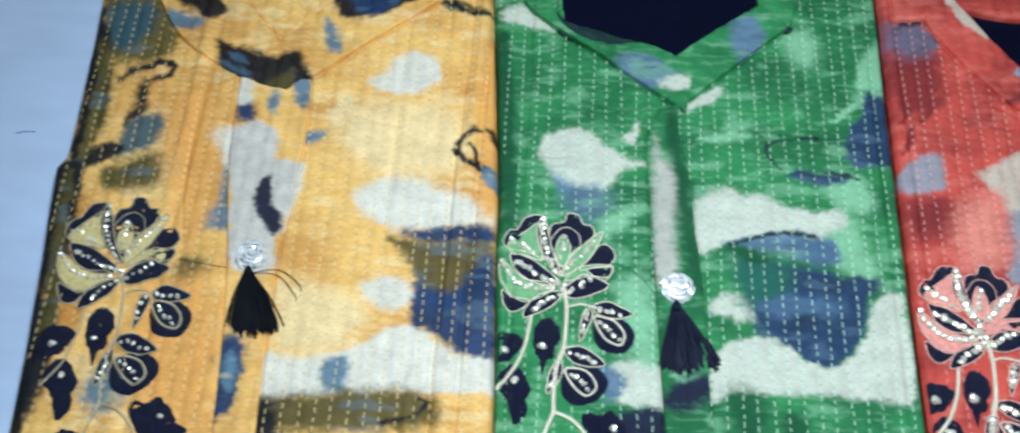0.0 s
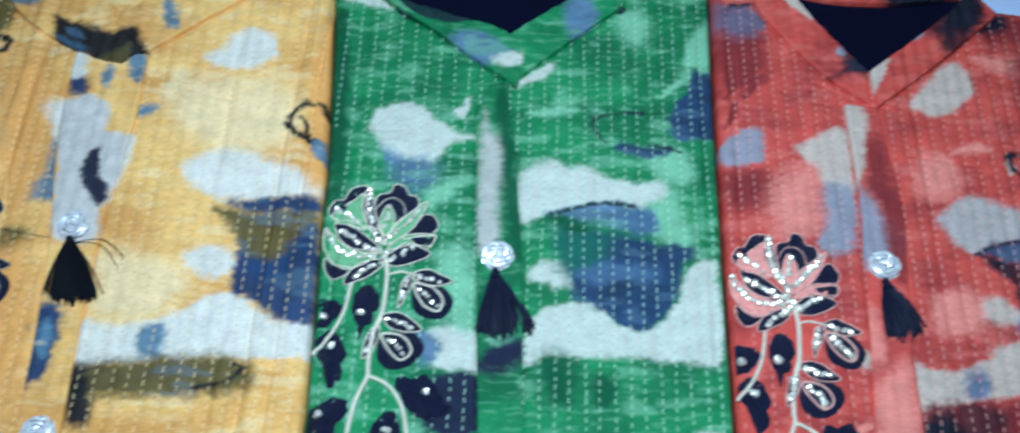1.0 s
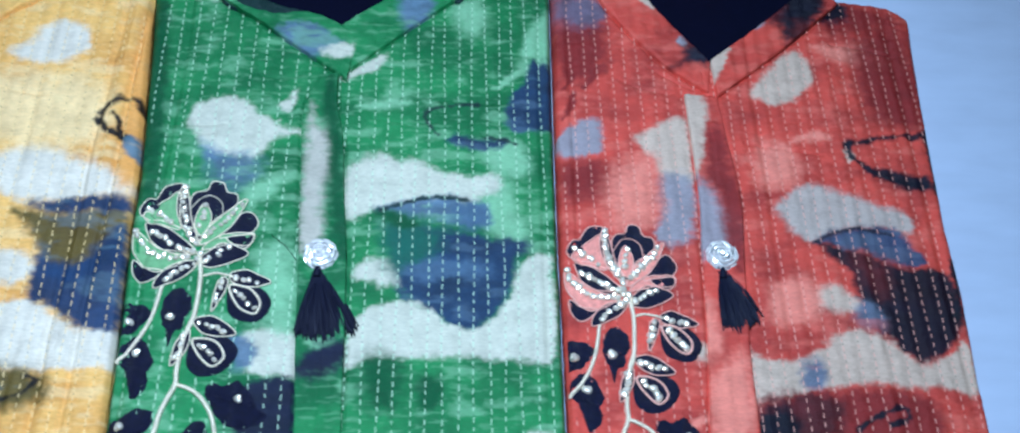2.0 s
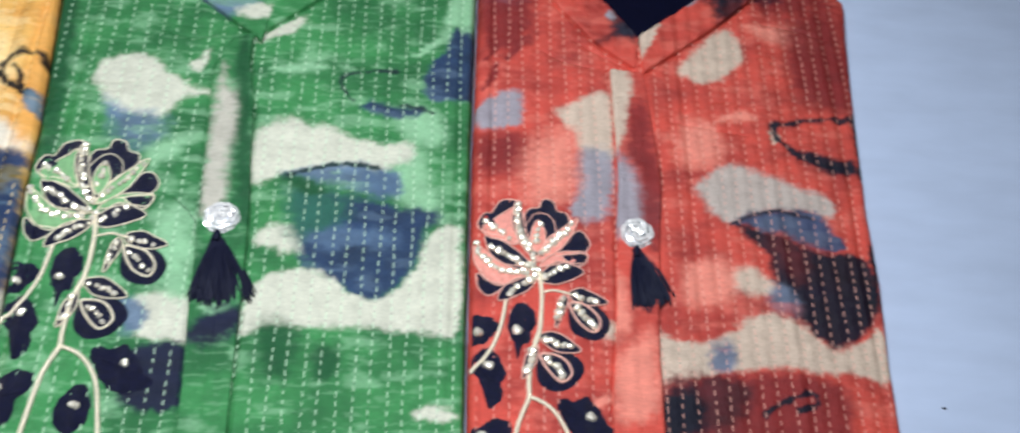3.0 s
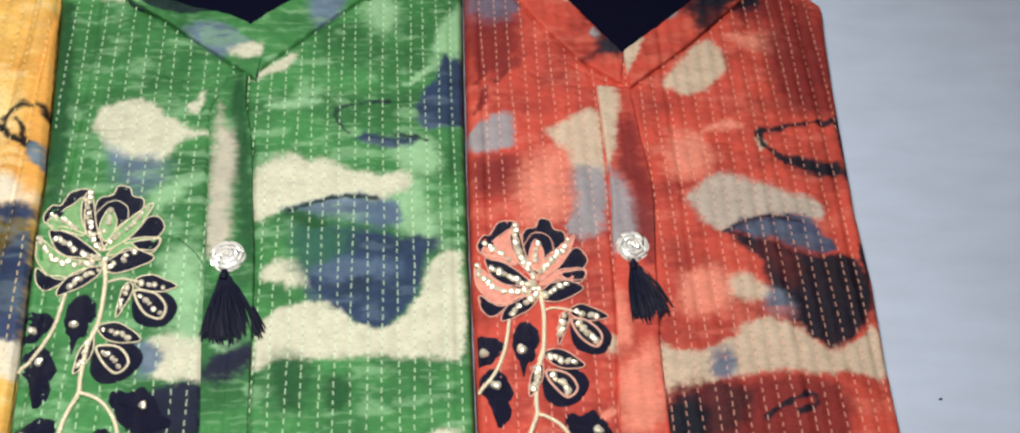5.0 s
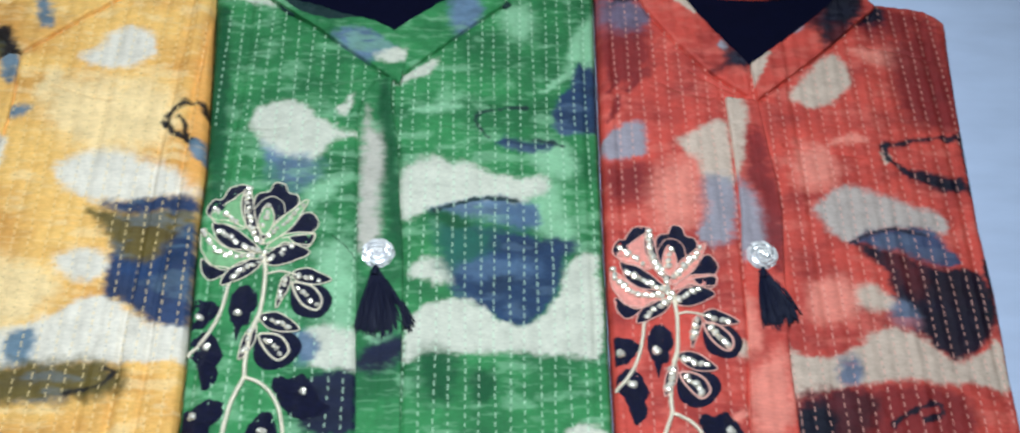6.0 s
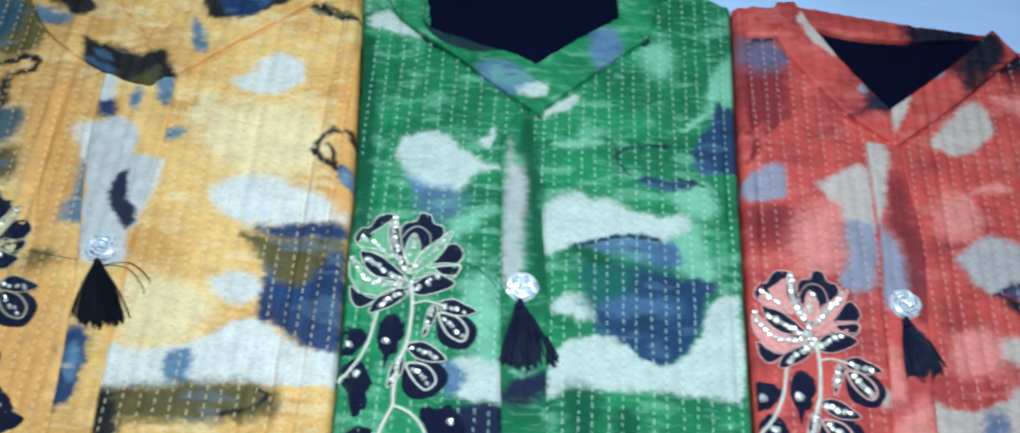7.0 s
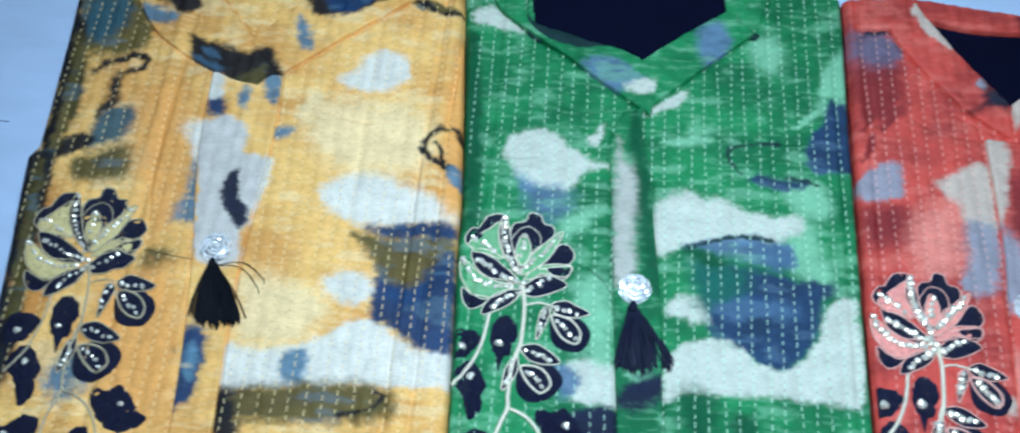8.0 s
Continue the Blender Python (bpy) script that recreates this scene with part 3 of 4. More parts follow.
table = tagged(new("table"), "wide table with a smooth pale blue top", "table")
table.location = (0, 0.05, FLOOR_Z)
box("tabletop", -1.2, 1.2, -0.6, 0.75, -FLOOR_Z - 0.03, -FLOOR_Z, SHEET, table, "smooth pale blue-white top", 0.004)
for lx in (-1.1, 1.1):
    for ly in (-0.5, 0.65):
        box("leg", lx - 0.03, lx + 0.03, ly - 0.03, ly + 0.03, 0, -FLOOR_Z - 0.03, WOOD, table, "brown wooden leg", 0.003)

# assumed housing for the added lamp, never in view
light = tagged(new("added_lamp"), "unseen added lamp, white and square, hung from the ceiling", "pendant lamp")
light.location = (LAMP[0], LAMP[1] + 0.01, LAMP[2] + 0.06)
box("shade", -0.19, 0.19, -0.19, 0.19, 0.0, 0.05, PLASTIC, light, "white plastic shade", 0.008)
box("rod", -0.008, 0.008, -0.008, 0.008, 0.05, CEILING_Z - LAMP[2] - 0.06, SILVER, light, "thin metal rod")

# ---- the three kurtas ----
YELLOW = dict(slate=(70, 88, 104), teal=(58, 84, 92), base=(238, 188, 98), deep=(196, 132, 50), pale=(240, 208, 145), white=(224, 214, 192), orange=(224, 160, 74), olive=(84, 74, 30), dark=(13, 13, 18), greyblue=(96, 118, 132), blue=(34, 54, 88), navy=(16, 18, 42), silver=(202, 193, 178))
GREEN = dict(base=(66, 130, 70), deep=(28, 78, 40), pale=(140, 182, 136), ink=(26, 46, 44), teal=(44, 92, 74), slate=(78, 98, 122), white=(204, 200, 177), greyblue=(96, 114, 134), blue=(36, 53, 82), navy=(18, 20, 46), silver=(186, 178, 160))
RED = dict(base=(198, 75, 59), deep=(124, 36, 34), pale=(208, 106, 88), ink=(34, 34, 48), pink=(224, 134, 112), cream=(200, 180, 156), slate=(84, 92, 112), stone=(184, 172, 158), grey=(150, 146, 150), purple=(104, 92, 108), blue=(58, 68, 94), navy=(12, 14, 30), maroon=(76, 26, 30), greyblue=(100, 108, 126))
PETAL[1] = material("cream_satin", lin(206, 186, 122), rough=0.6, spec=0.3, vary=0.15, scale=300, weave=0.4)
PETAL[2] = material("pale_green_satin", lin(126, 166, 112), rough=0.6, spec=0.3, vary=0.15, scale=300, weave=0.4)
PETAL[3] = material("salmon_satin", lin(222, 146, 128), rough=0.6, spec=0.3, vary=0.15, scale=300, weave=0.4)
BOTTOM = -200

yellow = Kurta("folded yellow kurta printed with white, olive and blue patches", (-0.298, 0.011), 18.5,
               [(-162, 300), (-160, 226), (-156, 168), (-153, 113), (-152, 76), (-158, 66), (-150, -7), (-142, -84), (-139, -132), (-136, -200)],
               [(153, 300), (155, 238), (163, 143), (170, 48), (170, 20), (174, -69), (176, -121), (178, -200)],
               [(-160, 262), (-120, 276), (0, 280), (120, 276), (176, 262)], YELLOW, 1, -105, 156, (10.8, 10.7), (236, 206, 138), [(136, -2.4, 2.2), (145, 1.8, 3), (153, -2.6, 1.8), (118, -1.4, 3), (-62, -1.6, 3), (60, 1.2, 5), (-70, 1.4, 4), (88, -0.9, 4)],
               [[(-62, 120), (-60, 60), (-52, 10)], [(30, 140), (60, 120), (100, 112)], [(-120, 20), (-100, 16), (-60, 20)]])
dye = yellow.dye
dye("body", "olive", 6, [(-158, 245), (-119, 233), (-92, 195), (-94, 168), (-129, 160), (-149, 180)])
dye("body", "teal", 8, [(-150, 214), (-117, 219), (-113, 194), (-124, 177), (-141, 177)])
dye("body", "teal", 5, [(-115, 97), (-106, 113), (-86, 114), (-85, 92), (-98, 82), (-114, 77)])
dye("body", "dark", 4, [(-157, 186), (-144, 186), (-131, 113), (-141, 113)])
dye("body", "dark", 4, [(-146, 73), (-123, 88), (-109, 83), (-128, 67), (-147, 65)])
dye("body", "olive", 6, [(-122, 64), (-105, 73), (-81, 83), (-78, 55), (-95, 50), (-117, 49)])
# dark left edge: edge print, with the shade of the fold dyed in
dye("body", "dark", 3, [(-159, 66), (-138, 66), (-132, 30), (-142, 19), (-138, -17), (-152, -18)])
dye("body", "navy", 5, [(-151, -47), (-132, -41), (-123, -83), (-125, -111), (-140, -120)])
dye("body", "white", 3, [(-49, 99), (-43, 104), (-26, 106), (-15, 112), (-4, 107), (4, 99), (5, 79), (25, 77), (26, 63), (23, 45), (19, 29), (17, 20), (14, 10), (15, -10), (-9, -11), (-17, 8), (-21, 48), (-32, 72), (-38, 88)])
dye("body", "greyblue", 5, [(-32, 73), (-22, 54), (-18, 24), (-44, 19), (-43, 32), (-34, 41), (-32, 57)])
dye("body", "olive", 9, [(-54, -11), (-46, -2), (-30, -7), (-43, -26), (-51, -24)])
dye("placket", "silver", 3, [(-49, 99), (-43, 104), (-26, 106), (-15, 112), (-4, 107), (4, 99), (5, 79), (25, 77), (26, 63), (23, 45), (19, 29), (17, 20), (14, 10), (15, -11), (-9, -12), (-18, 8), (-23, 48), (-32, 72), (-38, 88)])
dye("placket", "navy", 2, [(-6, 50), (1, 66), (6, 55), (9, 40), (16, 33), (16, 23), (12, 17), (2, 28), (-4, 37)])
dye("placket", "blue", 3, [(-32, 126), (-21, 130), (-17, 113), (-28, 111)])
dye("placket", "white", 2, [(-38, 148), (-27, 149), (-22, 130), (-33, 128)])
dye("placket", "greyblue", 3, [(-9, 136), (-1, 136), (0, 120), (-6, 120)])
dye("placket", "greyblue", 4, [(7, 150), (22, 151), (22, 124), (13, 128)])
dye("placket", "blue", 4, [(-16, -65), (2, -59), (7, -77), (6, -105), (-2, -118), (-10, -116), (-11, -87)])
dye("body", "dark", 2, [(-20, -71), (-12, -72), (-12, -79)])
dye("body", "white", 5, [(66, 151), (81, 160), (85, 172), (100, 179), (115, 172), (120, 159), (110, 146), (96, 142), (78, 145)])
dye("body", "pale", 6, [(39, 116), (48, 138), (57, 130), (46, 114)])
dye("body", "greyblue", 3, [(22, 101), (34, 106), (39, 101), (26, 93)])
dye("body", "white", 6, [(67, 52), (77, 62), (96, 68), (115, 67), (124, 60), (149, 51), (165, 44), (165, 33), (137, 30), (105, 26), (83, 33), (72, 42)])
dye("body", "olive", 5, [(93, 20), (115, 19), (138, 20), (167, 19), (170, -15), (146, -32), (126, -32), (118, -18), (108, 3)])
dye("body", "blue", 3, [(102, 24), (137, 30), (167, 31), (168, 20), (138, 18), (114, 20)])
dye("body", "blue", 5, [(116, -16), (136, -20), (147, -16), (169, 7), (177, -70), (158, -68), (144, -62), (130, -51), (116, -46)])
dye("body", "white", 5, [(80, -22), (88, -15), (99, -13), (110, -18), (113, -28), (101, -33), (88, -30)])
dye("body", "white", 3, [(20, -72), (40, -74), (62, -70), (83, -62), (101, -50), (114, -46), (130, -55), (149, -66), (177, -72), (178, -89), (146, -92), (108, -93), (74, -96), (40, -100), (24, -103)])
dye("body", "greyblue", 4, [(62, -75), (77, -72), (79, -94), (65, -96), (60, -88)])
dye("body", "olive", 6, [(23, -106), (40, -100), (65, -96), (99, -92), (125, -93), (138, -100), (140, -113), (111, -120), (60, -123), (26, -124)])
dye("body", "dark", 4, [(20, -104), (33, -105), (41, -139), (24, -140)])
dye("body", "olive", 3, [(109, 235), (136, 231), (156, 217), (126, 221)])
dye("collar_r", "dark", 3, [(30, 232), (56, 243), (104, 238), (74, 217), (54, 209), (37, 211)])
dye("collar_r", "blue", 4, [(43, 236), (83, 234), (74, 219), (54, 212)])
dye("collar_r", "greyblue", 4, [(25, 208), (35, 198), (41, 178), (32, 179)])
dye("collar_l", "greyblue", 4, [(-103, 212), (-70, 203), (-79, 194), (-96, 196)])
dye("collar_l", "dark", 4, [(-104, 232), (-57, 221), (-65, 204), (-85, 214)])
dye("collar_l", "dark", 2, [(-61, 187), (-51, 183), (-30, 176), (-11, 170), (4, 175), (12, 171), (17, 160), (24, 150), (20, 140), (11, 145), (1, 135), (-13, 137), (-24, 145), (-39, 150), (-50, 160), (-56, 174)])
dye("collar_r", "dark", 2, [(-61, 187), (-51, 183), (-30, 176), (-11, 170), (4, 175), (12, 171), (17, 160), (24, 150), (20, 140), (11, 145), (1, 135), (-13, 137), (-24, 145), (-39, 150), (-50, 160), (-56, 174)])
dye("body", "orange", 14, [(-81, 127), (-52, 134), (-35, 39), (-50, 7), (-76, 76)])
dye("body", "orange", 14, [(-75, -39), (-24, -22), (-7, -114), (-47, -127)])
dye("body", "orange", 6, [(159, 42), (172, 59), (166, 161), (158, 198), (154, 125)])
dye("body", "pale", 14, [(49, 127), (133, 124), (137, 74), (70, 76)])
dye("body", "pale", 12, [(26, -20), (82, -32), (69, -65), (29, -67)])
dye("collar_r", "pale", 8, [(-24, 243), (9, 238), (7, 211), (-13, 204)])
dye("body", "dark", 1.5, [(-127, 145), (-115, 155), (-98, 162), (-87, 160), (-91, 150), (-105, 145)], 5.5)
dye("body", "dark", 4, [(-111, 140), (-103, 139), (-101, 118), (-108, 108), (-114, 104), (-111, 123)])
dye("body", "dark", 1.5, [(-138, 149), (-135, 125), (-133, 102)], 6)
dye("body", "dark", 1.5, [(105, -115), (126, -108), (131, -99), (125, -97)], 3)
dye("body", "dark", 1.5, [(104, 235), (125, 229), (137, 220), (156, 219)], 4)
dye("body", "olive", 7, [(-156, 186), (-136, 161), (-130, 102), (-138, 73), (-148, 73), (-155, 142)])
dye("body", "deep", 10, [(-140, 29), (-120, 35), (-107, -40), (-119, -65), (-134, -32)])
dye("body", "greyblue", 7, [(-97, -100), (-79, -81), (-65, -103), (-84, -118)])
dye("body", "dark", 1.5, [(137, 92), (141, 103), (151, 110), (161, 110), (167, 101)], 4.5)
dye("body", "dark", 1.5, [(137, 92), (145, 83), (156, 78), (168, 74)], 4.5)
dye("body", "dark", 1.5, [(145, 98), (152, 92), (154, 81)], 3)
dye("body", "greyblue", 3, [(157, 77), (170, 75), (172, 59), (162, 64)])
dye("collar_l", "slate", 5, [(-53, 167), (-45, 165), (-31, 158), (-25, 150), (-35, 152), (-47, 159)])
dye("collar_l", "olive", 5, [(-8, 148), (7, 158), (9, 147), (-2, 136), (-11, 139)])
dye("collar_l", "slate", 3, [(-46, 175), (-35, 170), (-28, 163), (-38, 165)])
dye("placket", "greyblue", 5, [(-7, -78), (1, -73), (4, -96), (-3, -98)])
# left edge again: fold shade and dark print painted as one strip
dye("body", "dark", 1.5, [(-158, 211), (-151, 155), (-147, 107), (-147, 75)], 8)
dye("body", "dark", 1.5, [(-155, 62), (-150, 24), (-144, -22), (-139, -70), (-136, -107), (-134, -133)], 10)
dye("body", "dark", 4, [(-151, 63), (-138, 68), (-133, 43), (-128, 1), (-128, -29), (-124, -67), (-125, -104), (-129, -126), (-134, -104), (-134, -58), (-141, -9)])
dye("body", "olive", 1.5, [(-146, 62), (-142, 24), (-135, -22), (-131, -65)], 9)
yellow.ribbon("placket", [(-33, 150), (-30, 78), (-17, -2), (-10, -60), (-5, -126), (-2, -200)], [(21, 150), (24, 97), (20, 36), (18, -10), (20, -77), (23, -125), (26, -200)], 1.3, "placket")
yellow.ribbon("collar", [(-121, 240), (-89, 189), (-49, 160), (-16, 144), (4, 140)], [(-74, 262), (-30, 211), (-4, 183), (22, 158)], 2.2, "collar_l")
yellow.ribbon("collar", [(-9, 181), (13, 209), (33, 233), (50, 262)], [(18, 150), (77, 200), (121, 236), (146, 262)], 3.0, "collar_r")
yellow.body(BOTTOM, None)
yellow.stitches(BOTTOM, None)
Embroidery(yellow, (-90, -12), 7.8, 1.097).make()
stray_thread(yellow, [(-50, -5), (-31, -8), (-12, -10)])
tassel(yellow, (0, -11), (-6, -54), (29, -54), loose=2)
button(yellow, (0, 0))
button(yellow, (11, -149))

GREEN_NECK = [(-95, 300), (-84, 228), (-60, 220), (-37, 212), (-16, 201), (3, 186), (36, 216), (74, 244), (82, 300)]
green = Kurta("folded green kurta printed with cream and blue patches", (0, 0), 16,
              [(-148, 310), (-141, 249), (-133, 154), (-126, 59), (-126, 31), (-122, -58), (-120, -110), (-118, -189)],
              [(163, 310), (162, 247), (159, 90), (158, -16), (158, -116), (158, -200)],
              [(-150, 280), (-110, 292), (-60, 296), (60, 296), (103, 285), (141, 278), (160, 270), (170, 262)], GREEN, 2, -125, 152, (10.75, 10.1), (200, 224, 186), [(-114, -2.2, 2.5), (150, -1.4, 2.5), (90, 0.8, 6), (-60, 0.8, 6)],
              [[(80, 129), (110, 128), (140, 129)], [(-118, 104), (-95, 103), (-72, 105)], [(-118, 97), (-95, 97), (-80, 96)], [(30, 112), (55, 108), (75, 110)], [(-60, 150), (-40, 146), (-25, 149)]])
dye = green.dye
dye("body", "white", 3, [(-100, 106), (-96, 116), (-85, 123), (-71, 127), (-61, 124), (-54, 116), (-43, 109), (-32, 101), (-19, 100), (-33, 97), (-40, 92), (-47, 83), (-55, 76), (-66, 79), (-77, 81), (-88, 86), (-92, 97)])
dye("body", "greyblue", 9, [(-88, 87), (-75, 82), (-56, 78), (-47, 70), (-50, 58), (-60, 51), (-75, 57), (-84, 71)])
dye("body", "pale", 5, [(-55, 48), (-38, 60), (-23, 63), (-31, 52), (-49, 37)])
dye("body", "white", 3, [(-35, 122), (-26, 134), (-27, 125), (-32, 118)])
dye("body", "pale", 9, [(103, 46), (122, 62), (131, 41), (139, 9), (112, 20)])
dye("body", "white", 4, [(13, 60), (20, 73), (35, 81), (43, 80), (50, 74), (63, 75), (80, 67), (98, 63), (119, 66), (116, 54), (107, 49), (97, 42), (81, 44), (65, 41), (48, 41), (31, 36), (16, 31)])
dye("body", "greyblue", 3, [(33, 35), (43, 40), (56, 44), (73, 46), (82, 47), (93, 43), (108, 39), (113, 34), (108, 27), (91, 26), (69, 30), (52, 32)])
dye("body", "blue", 4, [(47, 24), (66, 24), (91, 19), (117, 15), (136, 14), (139, 8), (132, -2), (126, -21), (122, -35), (110, -47), (98, -52), (82, -47), (69, -38), (57, -31), (49, -21), (47, -8), (48, 9)])
dye("body", "white", 4, [(22, -11), (28, -4), (40, -2), (48, -8), (50, -17), (42, -20), (31, -17), (24, -16)])
dye("body", "white", 2, [(22, -77), (21, -53), (30, -44), (41, -36), (53, -33), (67, -37), (82, -48), (98, -53), (112, -48), (124, -35), (130, -17), (138, -2), (148, 3), (153, -7), (153, -70), (126, -71), (87, -70), (55, -71), (36, -73)])
dye("body", "blue", 3, [(143, 164), (160, 170), (162, 110), (153, 104), (133, 103), (126, 113), (131, 137), (140, 146)])
dye("body", "pale", 4, [(137, 162), (143, 193), (160, 219), (164, 219), (160, 168), (147, 170)])
dye("body", "pale", 7, [(87, 218), (105, 226), (113, 205), (105, 189), (92, 195)])
dye("body", "pale", 4, [(18, 123), (46, 130), (58, 126), (37, 120), (28, 119)])
dye("body", "pale", 3, [(115, 141), (137, 161), (142, 159), (129, 147)])
dye("body", "white", 3, [(6, 147), (21, 161), (36, 171), (31, 159), (17, 151)])
dye("body", "white", 3, [(-133, 236), (-112, 241), (-97, 225), (-95, 218), (-110, 221), (-129, 226)])
dye("body", "white", 3, [(-43, -56), (-13, -56), (-10, -83), (-28, -83), (-43, -76)])
dye("body", "greyblue", 6, [(-55, -60), (-41, -58), (-35, -71), (-47, -81)])
dye("body", "navy", 3, [(-43, -93), (-30, -88), (-10, -88), (-8, -113), (-9, -127), (-40, -126)])
dye("body", "deep", 14, [(66, -84), (79, -85), (81, -102), (69, -106)])
dye("body", "white", 3, [(130, -126), (139, -121), (148, -122), (152, -128)])
dye("placket", "silver", 5, [(-16, 116), (-14, 123), (-11, 105), (-2, 98), (2, 88), (2, 64), (0, 48), (-1, 29), (0, 6), (-11, 3), (-16, 18), (-16, 44), (-16, 70), (-16, 95)])
dye("placket", "pale", 5, [(-5, -58), (14, -62), (1, -68)])
dye("placket", "navy", 6, [(-14, -79), (1, -66), (18, -59), (22, -75), (11, -84), (-10, -86)])
dye("collar_l", "greyblue", 4, [(-43, 191), (-24, 197), (-12, 191), (-2, 183), (5, 178), (-7, 169), (-15, 165), (-25, 166), (-36, 178)])
dye("collar_l", "white", 2, [(-11, 168), (3, 176), (12, 174), (8, 166), (-2, 165)])
dye("collar_r", "greyblue", 4, [(46, 225), (60, 235), (68, 231), (73, 214), (67, 198), (53, 192), (48, 203)])
dye("body", "teal", 12, [(40, 30), (67, 26), (81, 12), (67, -6), (48, -12), (41, 5)])
dye("body", "slate", 6, [(59, -6), (85, -2), (110, -4), (107, -13), (81, -16), (61, -17)])
dye("body", "slate", 8, [(85, 43), (110, 41), (112, 25), (94, 24)])
dye("body", "deep", 6, [(32, 35), (49, 35), (67, 24), (49, 23)])
# contact shade beside the yellow kurta, dyed in together with darker print
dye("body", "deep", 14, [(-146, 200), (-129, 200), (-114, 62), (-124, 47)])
dye("body", "deep", 10, [(31, -73), (52, -73), (56, -102), (36, -105)])
dye("body", "pale", 8, [(109, 90), (133, 96), (141, 68), (118, 68)])
dye("body", "pale", 9, [(-42, 1), (-21, 11), (-14, -47), (-29, -51)])
dye("body", "blue", 2, [(81, 94), (92, 98), (110, 96), (127, 96), (123, 91), (107, 87), (92, 88)])
dye("body", "ink", 1.5, [(38, 36), (58, 43), (76, 46), (97, 45)], 3)
# right side of the placket: fold shade put into the dye, partly print
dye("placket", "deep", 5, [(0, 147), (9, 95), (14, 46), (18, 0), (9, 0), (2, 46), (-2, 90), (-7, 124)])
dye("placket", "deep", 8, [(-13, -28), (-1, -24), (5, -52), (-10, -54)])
dye("body", "ink", 1.5, [(66, 115), (71, 121), (80, 123)], 2.2)
dye("body", "ink", 1.5, [(85, 124), (95, 126), (105, 126)], 3.2)
dye("body", "ink", 1.5, [(67, 113), (72, 105), (77, 99)], 2)
dye("body", "ink", 1.5, [(109, 98), (123, 96), (133, 92)], 2.6)
# left edge stroke: more of that shade and print in the dye
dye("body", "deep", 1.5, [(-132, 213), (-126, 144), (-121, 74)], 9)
# collar facing: the gap's shade is dyed in as deep green and ink
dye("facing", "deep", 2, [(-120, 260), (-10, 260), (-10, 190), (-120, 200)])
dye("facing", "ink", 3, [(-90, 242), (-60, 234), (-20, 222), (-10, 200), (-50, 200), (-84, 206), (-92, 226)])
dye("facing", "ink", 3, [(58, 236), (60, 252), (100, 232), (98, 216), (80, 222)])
green.lining(GREEN_NECK)
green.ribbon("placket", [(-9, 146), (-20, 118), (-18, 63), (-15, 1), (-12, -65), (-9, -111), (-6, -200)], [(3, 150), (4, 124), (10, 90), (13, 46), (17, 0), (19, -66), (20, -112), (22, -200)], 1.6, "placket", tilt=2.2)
# inside face of the left collar, coloured dark for the shade on it
green.ribbon("shaded_collar_facing", [(-100, 234), (-85, 214), (-67, 207), (-47, 203), (-24, 205)], [(-93, 238), (-80, 226), (-60, 220), (-40, 213), (-22, 209)], 0.4, "facing", drop=3)
green.ribbon("collar", [(-88, 292), (-92, 240), (-79, 216), (-51, 204), (-24, 207), (2, 196), (16, 179)], [(-128, 285), (-112, 239), (-55, 194), (4, 149), (8, 146)], 3.6, "collar_l", drop=3)
green.ribbon("collar", [(2, 196), (35, 223), (70, 248)], [(3, 147), (36, 178), (91, 227)], 2.6, "collar_r", drop=3)
green.ribbon("collar_stand", [(67, 293), (69, 268), (70, 246)], [(106, 289), (102, 259), (90, 228)], 0.6, "collar_b", drop=3)
# strip standing in for the shaded gap beside the right collar's tip
green.ribbon("shaded_collar_facing", [(63, 241), (77, 232), (92, 222)], [(64, 247), (79, 238), (95, 226)], 0.3, "facing", "inner facing of the collar with its shade dyed in", drop=2)
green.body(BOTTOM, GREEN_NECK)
green.stitches(BOTTOM, GREEN_NECK)
Embroidery(green, (-80, 4), 2.2, 1.048).make()
stray_thread(green, [(-34, 15), (-25, 8), (-16, -3)])
tassel(green, (-1, -12), (-13, -57), (27, -53), loose=0)
button(green, (0, 0))

RED_NECK = [(-48, 262), (-36, 236), (-13, 202), (12, 166), (74, 220), (103, 250), (36, 258)]
red = Kurta("folded red kurta printed with cream, grey and navy patches", (0.272, 0.004), 15.5,
            [(-106.5, 300), (-106.5, 243), (-109.5, 86), (-110.5, -20), (-110.5, -120), (-110.5, -200)],
            [(186, 300), (182, 221), (174, 138), (170, 74), (167, 25), (167, -26), (162, -87), (161, -133), (159, -200)],
            [(-111, 262), (-104, 266), (-90, 269), (-74, 268), (-55, 270), (36, 257), (101, 250), (124, 236), (165, 232), (178, 222), (190, 210)], RED, 3, -96, 105, (10.3, 10.4), (226, 166, 144), [(-99, -1.6, 2.5), (40, -1.2, 3), (100, 1.0, 5), (156, -1.4, 3), (-40, 0.9, 5)],
            [[(-38, 162), (-12, 146), (14, 134)], [(30, 95), (60, 89), (88, 86)], [(-60, 150), (-40, 140), (-20, 138)], [(110, 190), (135, 186), (160, 178)]])
dye = red.dye
dye("body", "purple", 9, [(-106, 230), (-82, 233), (-71, 216), (-81, 193), (-102, 196)])
dye("body", "deep", 10, [(-105, 202), (-67, 203), (-70, 158), (-102, 148)])
